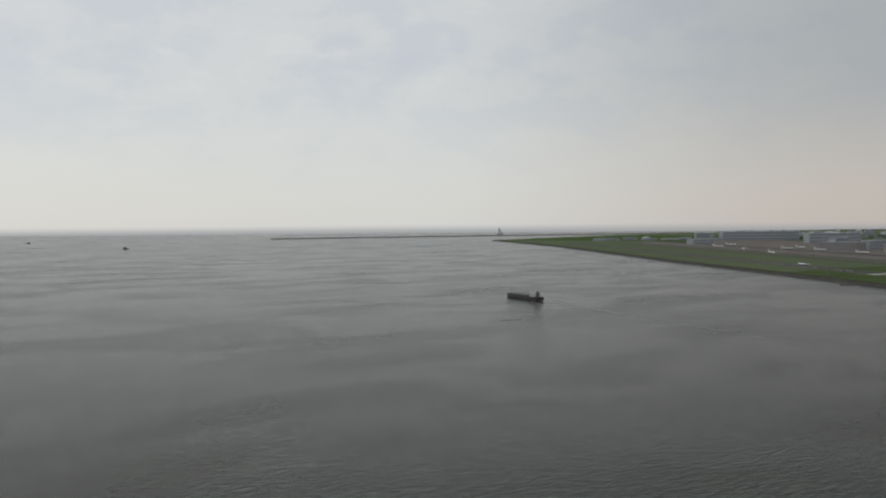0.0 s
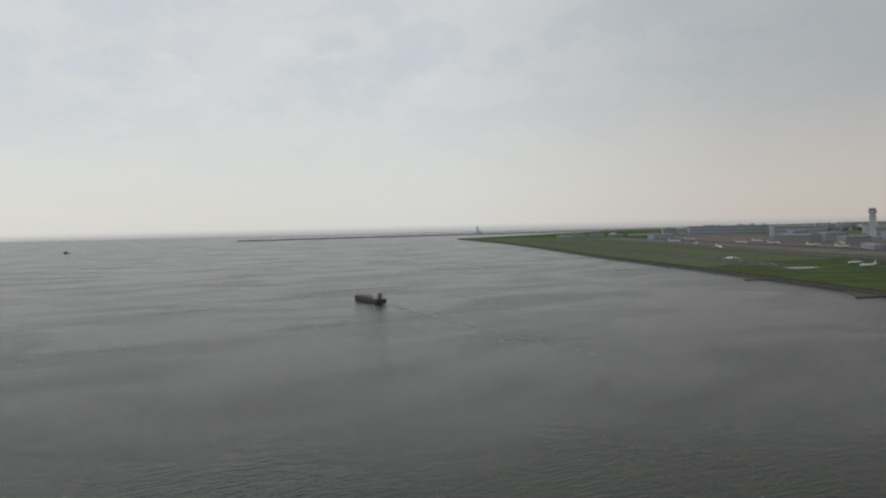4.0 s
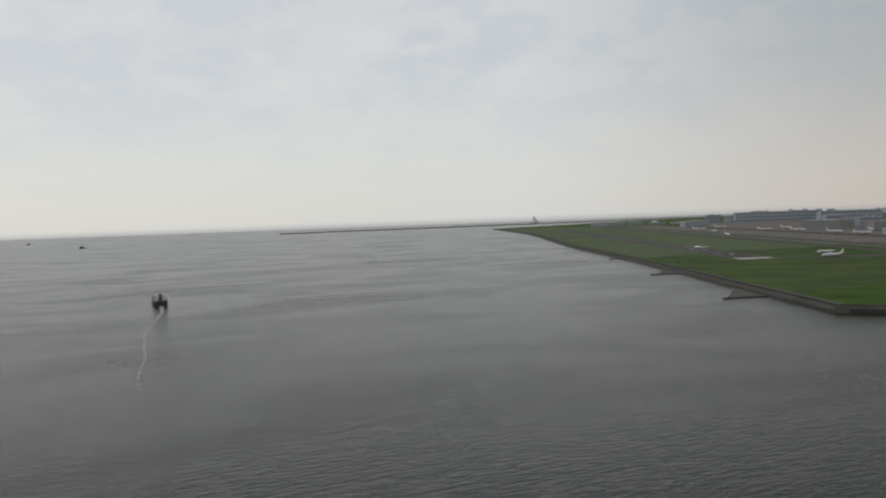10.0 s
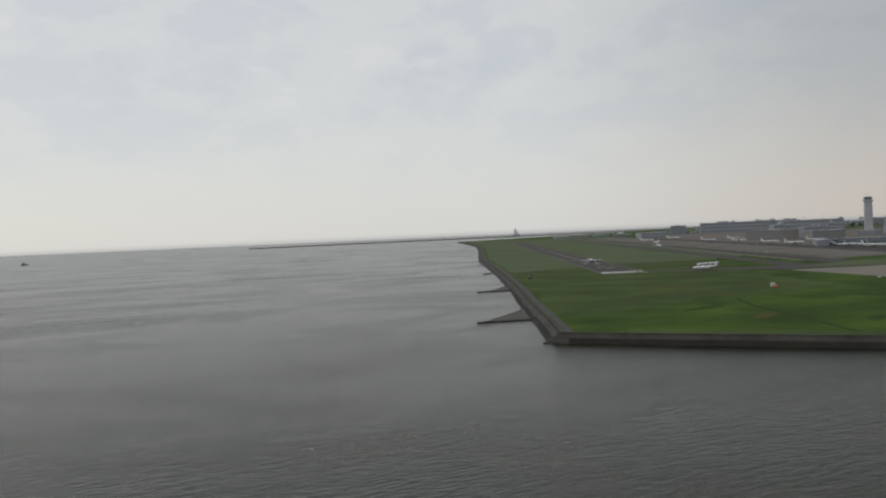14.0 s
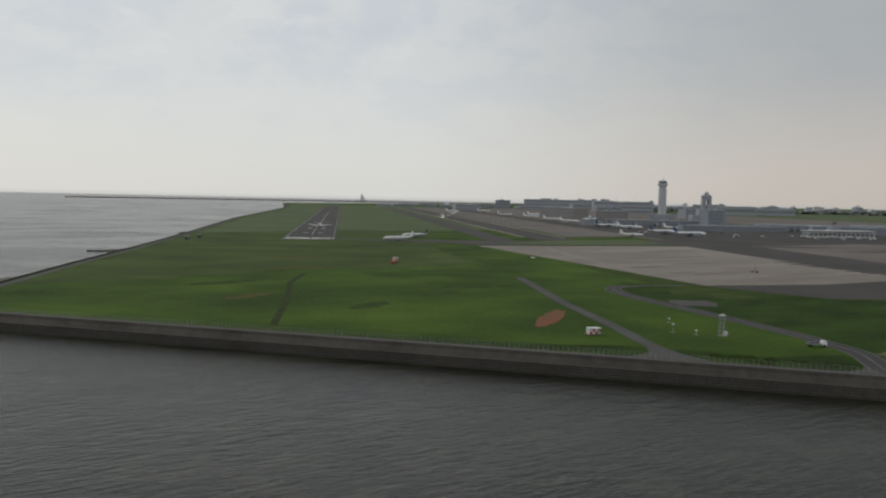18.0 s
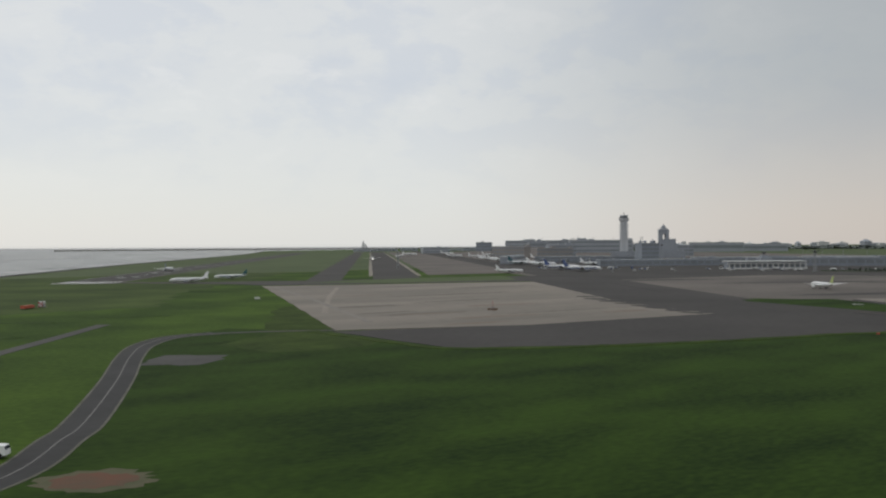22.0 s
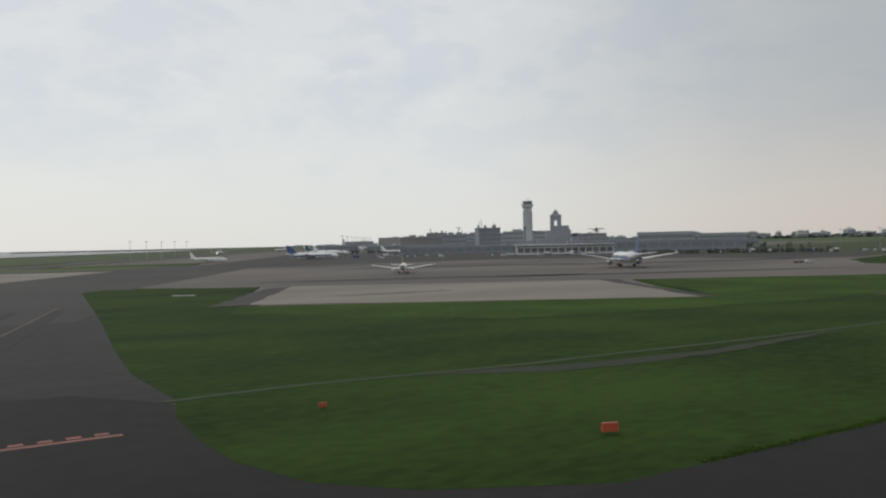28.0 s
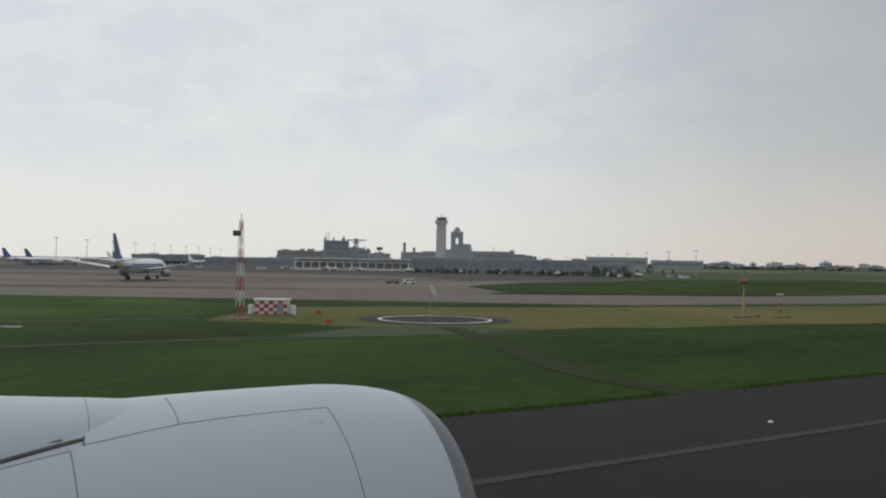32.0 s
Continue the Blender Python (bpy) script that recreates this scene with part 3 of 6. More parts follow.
flat("grass_far_strip", [(1220, 104), (1258, 90), (1330, 92), (1460, 140), (1445, 196), (1352, 194), (1302, 172), (1264, 160), (1234, 136)], 0.13, GRASS_DARK, "strip of grass beyond the taxiway", 0.3, 0.6)
flat("apron_stands", [(1122, 312), (1190, 306), (1232, 302), (1256, 278), (1270, 254), (1276, 226), (1268, 186), (1300, 176), (1352, 198), (1400, 262), (1470, 340), (1560, 440), (1560, 760), (1440, 720), (1330, 655), (1238, 560), (1182, 452), (1158, 402)], 0.052, ASPHALT_OLD, "dark stained asphalt of the aircraft stands", 0.2, 1.2)
flat("grass_mown", [(1040, 100), (1060, 72), (1100, 66), (1160, 67), (1170, 78), (1166, 97), (1131, 122), (1112, 93), (1101, 79), (1072, 96), (1046, 113)], 0.117, GRASS_MOWN, "brighter mown grass beside the pale pad", 0.05, 1.2)
flat("pad_shoulder", [(1099, 79.2), (1100.6, 78.3), (1105.5, 87), (1112, 99), (1121, 115), (1128.5, 125), (1127, 128), (1123, 127)], 0.1235, ASPHALT_OLD, "dark asphalt shoulder at the end of the pale pad", 0.1, 0.4)
flat("field_dull", [(1300, 182), (1352, 202), (1400, 266), (1470, 345), (1560, 433), (1720, 440), (1898, 518), (1700, 301), (1600, 229), (1460, 199)], 0.059, FIELD_DULL, "dull grey-green grass beyond the stands", 0.1)
structure("taxiway_edge_dark", ribbon_shape([(1171, 79.4), (1202, 70.8), (1241, 62.6), (1330, 52.2), (1400, 43.6)], 0.55, 0.128), ASPHALT_EDGE, "dark tarmac edge beside the dry verge")
structure("taxiway_edge_dark", ribbon_shape([(1216, 104), (1257, 89), (1332, 90.8), (1460, 138)], 0.7, 0.132), ASPHALT_EDGE, "dark tarmac edge beside the grass strip")
structure("disc_surround", Shape().prism([(1160, 47.6), (1164, 45.4), (1172, 44.6), (1177, 46.8), (1173, 51.4), (1167, 51.6)], 0.0, 0.134), TRACK, "worn grey ground beside the tarmac disc")
flat("dry_grass_verge", [(1172, 47), (1160, 62), (1173, 77), (1201, 69), (1240, 61), (1400, 42), (1400, 34), (1211, 41)], 0.125, GRASS_DRY, "yellowed dry grass verge", 0.3, 0.9)
RUNWAY_1 = flat("runway_1", [(858, -21), (2200, -21), (2200, 21), (858, 21)], 0.14, ASPHALT, "dark asphalt runway with worn edge line")
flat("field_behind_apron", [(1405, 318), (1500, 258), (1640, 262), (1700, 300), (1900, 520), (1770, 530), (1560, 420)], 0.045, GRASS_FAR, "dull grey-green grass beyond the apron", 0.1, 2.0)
flat("field_east", [(1480, 40), (2600, -500), (3600, -400), (3000, 900), (2600, 1700), (2160, 1150), (1900, 520), (1700, 300)], 0.012, GRASS_FAR, "haze-dulled grass beyond the terminals", 0.1)
# grass far along the runway with haze in its colour, darker grass near the first runway
far_edge = [(p.x, p.y) for p in offset(inner, -6.5)][4:10]
flat("grass_bayside", [*[(p.x, p.y) for p in offset(inner, -5.0)][1:6], (1160, 700), (905, 330), (880, 268), (836, 262), (790, 272), (752, 258)], 0.012, GRASS_BAY, "haze-dulled grass between the bay and the far runway", 0.1, 3.0)
flat("field_bayside", [*far_edge, (1700, 2050), (1880, 1695), (1220, 541), (1150, 560), (1060, 530), (960, 552)], 0.02, GRASS_FAR, "haze-dulled grey-green grass along the far runway", 0.1, 3.0)
flat("field_runway", [(872, 188), *[tuple(p) for p in smooth_line([(801, 69), (812, 79), (818, 90), (822, 98), (832, 125), (840, 149), (854, 176)][::-1], 3)], (806, 56), (830, 26), (856, 21), (990, 20.9), (996, 40), (1001, 70), (993, 90), (940, 110), (899, 128), (889, 168)], 0.03, GRASS_DARK, "darker green grass beside the runway", 0.2)
# roads in the near grass
INNER = [(778, 91), (783, 99.5), (788, 108.3), (797.5, 124), (805, 137.5), (815, 156), (840, 196), (851.5, 215)]
structure("road_inner", ribbon_shape(INNER, 1.5, 0.06), ROAD, "straight grey service road through the grass")
structure("road_inner_mouth", Shape().prism([(773.3, 97.7), (781.6, 87.2), (782.6, 94), (785.4, 100.6), (782.2, 102), (779, 98.4)], -0.2, 0.056), ROAD, "flared mouth of the straight service road")
ROAD_C = smooth_line([(797.8, 65.6), (801, 69), (812, 79), (818, 90), (822, 98), (832, 125), (840, 149), (847, 166), (856, 177.5), (866, 179.5)])
structure("road_curved", ribbon_shape(ROAD_C, 2.1, 0.07), ROAD_DARK, "curved two-lane service road through the grass")
structure("road_link", ribbon_shape(smooth_line([(864, 179.4), (872, 177.6), (880, 174.4), (889.5, 169.6)], 4), 1.0, 0.064), ROAD, "narrow worn track from the road to the apron corner")
structure("road_side", ribbon_shape(smooth_line([(736.5, 158), (742, 168), (753, 187), (766, 211), (777, 232), (794, 256)], 3), 0.8, 0.05), TRACK_DARK, "narrow grey track through the grass")
flat("verge_apron", [(921, 250), (889, 170), (889, 146), (880, 140), (862, 142), (858, 158), (874, 171), (884, 196), (906, 238)], 0.034, VERGE_DARK, "worn dark grass verge along the apron edge", 0.1, 1.5)
structure("verge_taxiway", Shape().prism(ragged(ribbon(smooth_line([(884.5, 172), (886.5, 150), (890, 129), (904, 119.6), (918, 113.2), (944, 105), (972, 99), (989, 88.5), (997, 71)], 3), 1.3), 0.7, 4, 2.5), 0.0, 0.094), VERGE_DARK, "thin worn grass creeping over the taxiway edge")
structure("path_grass", ribbon_shape(smooth_line([(1017.6, 46.5), (1024.5, 46.8), (1030, 46.3), (1035, 45.6), (1040, 45.0), (1047, 44.9), (1053, 44.6), (1063, 44.2), (1082, 44.4), (1100, 45.2), (1130, 46.4), (1156, 47), (1175, 44)], 4), 0.34, 0.13), TRACK, "thin grey track along the grass")
structure("dark_strip_path", Shape().prism(ragged([(1033, 45.2), (1036, 43.6), (1040, 41.2), (1046, 40.4), (1055, 40.3), (1066, 41.8), (1074, 43.4), (1066, 43.0), (1055, 41.8), (1048.5, 42.4), (1043, 43.0), (1038, 44.6)], 0.15, 5, 1.5), 0.0, 0.128), DARK_STRIP, "dark green strip beside the track")
structure("path_link", ribbon_shape(smooth_line([(1173, 50), (1170.3, 41.6), (1167.1, 33.8), (1165.4, 29.3), (1164.4, 25), (1164.6, 20.9)], 3), 0.8, 0.135), TRACK_GREEN, "short overgrown track to the runway edge")
flat("pad_grass", [(846, 149), (849.5, 147), (850.2, 145.6), (855, 143), (852.5, 140.2), (852.8, 138.6), (847, 134), (844, 135), (843, 137.2), (838, 139), (841.2, 142.6), (841.6, 144.4)], 0.05, ROAD, "small worn concrete pad in the grass", 0.3, 0.3)


def blob(cx, cy, ax, ay, turn, seed, n=22):
    rng = random.Random(seed)
    out = []
    for i in range(n):
        a = 2 * math.pi * i / n
        k = rng.uniform(0.82, 1.12)
        x, y = ax * k * math.cos(a), ay * k * math.sin(a)
        ca, sa = math.cos(radians(turn)), math.sin(radians(turn))
        out.append((cx + x * ca - y * sa, cy + x * sa + y * ca))
    return out


flat("rough_grass", [tuple(CORNER + D * a + N * -b) for a, b in ((96, 4.3), (262, 4.3), (256, 24), (238, 17), (222, 22), (204, 15), (188, 20), (172, 13), (150, 15), (126, 9))], 0.026, GRASS_DARK, "rough darker grass behind the perimeter road", 0.1, 1.6)
structure("road_flare", Shape().prism([(793.5, 71.0), (797.6, 70.4), (799.6, 70.95), (802.4, 67.45), (801.5, 65.0), (800.9, 61.5)], -0.2, 0.066), ROAD, "flared mouth of the service road")
flat("soil_patch_red", blob(794, 139, 15.2, 2.4, 38, 3, 40), 0.05, SOIL, "long patch of bright red soil in the grass")
flat("soil_rim", blob(817.4, 73.3, 4.7, 3.5, -32, 15, 36), 0.045, RIM, "dry pale rim round the bare soil")
flat("soil_patch_round", blob(817.2, 73.2, 3.6, 2.4, -35, 5, 30), 0.055, SOIL_DULL, "bare reddish soil patch in the grass")

for cx, cy, ax, ay, turn, sd in ((821, 199, 10, 3.0, -20, 41), (800, 190, 8, 3.4, 15, 42), (836, 232, 9, 2.6, -35, 43), (770, 176, 9, 3.2, 30, 44), (862, 236, 12, 3.0, -25, 45), (760, 240, 12, 3.5, 10, 46), (900, 150, 5, 2.0, 5, 47)):
    flat("weed_patch", blob(cx, cy, ax, ay, turn, sd, 34), 0.035, WEEDS, "darker patch of coarse weeds in the grass", 0.1)
for cx, cy, ax, ay, turn, sd in ((824, 326, 16, 5, -45, 51), (804, 275, 12, 3.5, -20, 52), (752, 205, 10, 3, 25, 53)):
    flat("withered_patch", blob(cx, cy, ax, ay, turn, sd, 34), 0.04, RUST_GRASS, "faint withered brownish patch in the grass", 0.05)
structure("old_track", ribbon_shape(smooth_line([(1121, 68.9), (1128, 67.6), (1136, 66.6), (1148, 65.1), (1160, 64.2)], 5), 0.5, 0.122), TRACK, "thin grey overgrown track in the grass")
flat("soil_scrape", blob(1119, 64.8, 2.6, 0.7, -15, 61, 24), 0.121, SOIL_DULL, "small scrape of reddish soil in the grass", 0.05)

# ---- buildings ----


def control_tower(x, y):
    t = thing("control_tower", "tall pale grey airport control tower with a flared cab", "control tower", m=pose(x, y, 0, 0, 0, 20))
    part("base", Shape().box((0, 0, 3.5), (34, 24, 7)), TOWER_DARK, t)
    part("shaft", Shape().lathe([(0, 6.2), (6, 5.6), (40, 4.7), (47, 5.2)], n=8), TOWER_GREY, t)
    for k in range(8):
        a = radians(22.5 + 45 * k)
        part("rib", Shape().box((5.3 * math.cos(a), 5.3 * math.sin(a), 22), (0.9, 0.9, 44), math.degrees(a)), TOWER_GREY, t)
    part("neck", Shape().lathe([(46, 5.0), (49.5, 7.2), (51.5, 7.2)], n=8), TOWER_GREY, t)
    part("gallery", Shape().lathe([(51.5, 7.6), (52.2, 7.6)], n=8), GREY_METAL, t)
    cab = part("cab", Shape().lathe([(52.2, 5.0), (55.0, 6.0)], n=8), PANE, t, "grey glazed cab")
    part("roof", Shape().lathe([(55.0, 6.4), (55.8, 6.2), (56.2, 3.0)], n=8), TOWER_GREY, cab)
    part("antenna", Shape().bar((0, 0, 56), (0, 0, 60), 0.18).bar((2, 0, 56), (2, 0, 58.5), 0.14), DARK_METAL, t)
    return t


def old_tower(x, y):
    t = thing("old_control_tower", "dark grey stepped old control tower with an arched opening", "control tower", m=pose(x, y, 0, 0, 0, -38))
    part("base", Shape().box((2, 0, 4.5), (44, 22, 9)), TOWER_DARK, t)
    part("shoulder", Shape().box((2, 0, 11), (27, 15, 12.4), 0, 0.95), TOWER_DARK, t)
    part("step", Shape().box((6.4, 0, 19.5), (14.6, 11, 6.6)), TOWER_DARK, t)
    part("shaft", Shape().box((0, 0, 15.5), (11.6, 9, 14.6)), TOWER_DARK, t)
    for s in (-1, 1):
        part("pillar", Shape().box((s * 3.75, 0, 28.2), (4.1, 8.6, 11.6)), TOWER_DARK, t)
    for s in (-1, 1):
        part("arch_shoulder", Shape().prism([(s * 1.7, 27.2), (s * 1.2, 28.2), (s * 0.5, 28.7), (0, 28.8), (0, 29.2), (s * 1.7, 29.2)], -4.2, 4.2), TOWER_DARK, t).rotation_euler = (radians(90), 0, 0)
    part("bridge", Shape().box((0, 0, 31.6), (3.4, 8.6, 4.8)), TOWER_DARK, t)
    part("cornice", Shape().box((0, 0, 34.2), (12.4, 9.4, 0.6)), TOWER_GREY, t)
    part("crown", Shape().box((0, 0, 35.4), (9.0, 7, 1.8), 0, 0.75), TOWER_DARK, t)
    part("dome", Shape().lathe([(36.2, 2.6), (38.0, 2.6), (39.0, 1.6), (39.6, 0.3)], n=12), TOWER_DARK, t, "", True)
    part("antenna", Shape().bar((0, 0, 39.4), (0, 0, 41.5), 0.12), DARK_METAL, t)
    return t


def building(name, label, a, b, depth, h, wall_mat, rows=2, bays=8, roof_boxes=0, seed=1, parapet=True, group="", glass=True):
    """A block whose front runs from a to b (plan), with window bands cut into bays, a roof slab and plant boxes."""
    a, b = Vector(a), Vector(b)
    d = b - a
    length, ang = d.length, math.degrees(math.atan2(d.y, d.x))
    t = thing(name, label, "building", group, pose((a.x + b.x) / 2, (a.y + b.y) / 2, 0, 0, 0, ang))
    rng = random.Random(seed)
    part("wall", Shape().box((0, depth / 2, h / 2), (length, depth, h)), wall_mat, t)
    part("roof", Shape().box((0, depth / 2, h + 0.25), (length + 0.8, depth + 0.8, 0.5)), ROOF, t)
    if glass:
        step, bay = h / rows, length / bays
        for r in range(rows):
            for k in range(bays):
                x = -length / 2 + bay * (k + 0.5)
                part("window", Shape().box((x, -0.02, step * (r + 0.55)), (bay * 0.82, 0.25, step * 0.48)), PANE, t)
    else:
        for r in range(rows):
            part("window_band", Shape().box((0, -0.02, h * (r + 0.55) / rows), (length * 0.96, 0.3, h / rows * 0.34)), PANE, t)
    for k in range(roof_boxes * 2):
        w = rng.uniform(0.03, 0.14) * length
        hh = rng.uniform(0.05, 0.17) * h
        part("roof_plant", Shape().box((rng.uniform(-0.44, 0.44) * length, depth * rng.uniform(0.2, 0.7), h + 0.5 + hh / 2), (w, depth * rng.uniform(0.15, 0.4), hh)), wall_mat, t)
    if roof_boxes > 1:
        part("stair_head", Shape().box((rng.choice((-0.47, 0.47)) * length, depth * 0.3, h * 1.06), (length * 0.05, depth * 0.3, h * 0.16)), wall_mat, t)
        for k in range(3):
            x = rng.uniform(-0.45, 0.45) * length
            part("roof_mast", Shape().bar((x, depth * 0.4, h), (x, depth * 0.4, h * rng.uniform(1.2, 1.38)), 0.012 * h, 5), GREY_METAL, t)
    return t


control_tower(1675, 834)
old_tower(1616, 713)
building("office_block", "dark blue-grey office block with rooftop plant", (1394.5, 544.5), (1410, 538), 15, 17.8, BLOCK_GREY, 5, 6, 2, 3)
building("terminal_building", "tan terminal building with a flat roof", (1511, 915), (1508, 845), 30, 13.8, TERM_B, 3, 8, 1, 4)
building("terminal_building", "grey terminal building with rooftop plant", (1590, 932), (1611, 918), 30, 19, TERM_A, 3, 6, 2, 5)
building("terminal_building", "grey terminal building with rooftop plant", (1546, 841), (1575, 822), 30, 16, TERM_A, 3, 8, 3, 6)
building("terminal_pier", "grey low boarding pier with glazed front", (1345, 635), (1415, 566), 12, 5.4, BLOCK_GREY, 2, 14, 3, 7)
building("terminal_pier", "grey low boarding pier with glazed front", (1290, 600), (1345, 650), 12, 6.2, TERM_A, 2, 14, 3, 17)
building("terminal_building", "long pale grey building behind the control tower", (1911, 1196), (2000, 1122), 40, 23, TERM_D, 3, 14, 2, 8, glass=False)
building("terminal_building", "grey building with a stepped roof beside the old tower", (1712, 820), (1760, 786), 40, 14.5, TERM_A, 3, 8, 2, 9)
building("airport_building", "long low dark grey service building behind trees", (1388, 428), (1461, 351), 14, 6.2, BLOCK_GREY, 1, 16, 2, 10)
building("terminal_pier", "dark low boarding pier beyond the stands", (1298, 500), (1384, 452), 10, 4.6, BLOCK_GREY, 1, 16, 3, 27)
building("terminal_pier", "low dark service wing of the terminal", (1392, 486), (1440, 440), 12, 5.6, TERM_A, 1, 10, 2, 28)
building("airport_building", "low grey service building behind trees", (1500, 452), (1540, 400), 16, 5.4, TERM_A, 1, 10, 1, 11)
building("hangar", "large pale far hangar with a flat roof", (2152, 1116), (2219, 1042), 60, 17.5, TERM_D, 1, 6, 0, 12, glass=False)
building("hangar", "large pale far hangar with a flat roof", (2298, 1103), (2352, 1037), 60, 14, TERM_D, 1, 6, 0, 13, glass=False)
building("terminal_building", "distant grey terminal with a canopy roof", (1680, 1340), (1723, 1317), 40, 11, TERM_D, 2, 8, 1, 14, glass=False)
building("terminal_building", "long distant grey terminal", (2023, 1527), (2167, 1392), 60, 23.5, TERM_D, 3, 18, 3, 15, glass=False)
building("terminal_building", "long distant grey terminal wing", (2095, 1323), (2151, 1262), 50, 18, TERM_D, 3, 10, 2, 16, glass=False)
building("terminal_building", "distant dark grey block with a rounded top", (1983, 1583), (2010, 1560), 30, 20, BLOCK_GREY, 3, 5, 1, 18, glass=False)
building("terminal_building", "grey terminal block with tan upper floor", (1440, 742), (1478, 724), 24, 12.5, TERM_B, 3, 8, 2, 19)


def white_hall(a, b):
    """The long white two-storey hall with columns and roof slabs."""
    a, b = Vector(a), Vector(b)
    d = b - a
    L, ang = d.length, math.degrees(math.atan2(d.y, d.x))
    t = thing("white_hall", "long white hall with columns, dark glazing and flat overhanging roofs", "building", m=pose((a.x + b.x) / 2, (a.y + b.y) / 2, 0, 0, 0, ang))
    part("wall", Shape().box((0, 6, 2.1), (L - 1.5, 9, 4.2)), BLOCK_GREY, t)
    t.scale = (1, 1, 1.2)
    part("roof", Shape().box((0, 5.5, 4.45), (L, 13, 0.5)), WHITE_MATT, t, "white overhanging roof slab")
    part("canopy", Shape().box((0, 0.4, 3.25), (L, 3.0, 0.35)), WHITE_MATT, t)
    part("floor_slab", Shape().box((0, 1.0, 0.4), (L, 4.0, 0.8)), WHITE_MATT, t)
    k = 15
    for i in range(k):
        x = -L / 2 + 0.8 + (L - 1.6) * i / (k - 1)
        part("column", Shape().box((x, -0.7, 2.0), (0.55, 0.5, 2.4)), WHITE_MATT, t)
        if i < k - 1:
            part("window", Shape().box((x + (L - 1.6) / (k - 1) / 2, 1.45, 1.95), ((L - 1.6) / (k - 1) * 0.8, 0.2, 1.7)), PANE, t)
    return t


white_hall((1303, 382), (1349, 352))


def umbrella_antenna(x, y, h, r):
    t = thing("umbrella_antenna", "dark lattice tower with a wide flat umbrella antenna", "antenna", m=pose(x, y, 0))
    for k in range(4):
        a, b = radians(45 + 90 * k), radians(135 + 90 * k)
        p, q = (1.1 * math.cos(a), 1.1 * math.sin(a)), (0.7 * math.cos(a), 0.7 * math.sin(a))
        part("leg", Shape().bar((*p, 0), (*q, h - 1), 0.12), GREY_METAL, t)
        for j in range(4):
            z0, z1 = (h - 1) * j / 4, (h - 1) * (j + 1) / 4
            part("brace", Shape().bar((math.cos(a), math.sin(a), z0), (math.cos(b), math.sin(b), z1), 0.06), GREY_METAL, t)
    part("platform", Shape().lathe([(h - 1.2, 1.6), (h - 0.9, 1.6)], n=12), DARK_METAL, t)
    for k in range(12):
        a = radians(30 * k)
        part("rib", Shape().bar((0.5 * math.cos(a), 0.5 * math.sin(a), h - 0.3), (r * math.cos(a), r * math.sin(a), h), 0.08), DARK_METAL, t)
    ring = Shape()
    pts = [(r * math.cos(radians(15 * i)), r * math.sin(radians(15 * i)), h) for i in range(25)]
    for p, q in zip(pts, pts[1:]):
        ring.bar(p, q, 0.13, 4)
    part("ring", ring, DARK_METAL, t)
    part("hub", Shape().lathe([(h - 0.9, 0.5), (h + 0.5, 0.4), (h + 0.9, 0.1)], n=8), DARK_METAL, t)
    return t


umbrella_antenna(1302, 316, 13.0, 4.0)


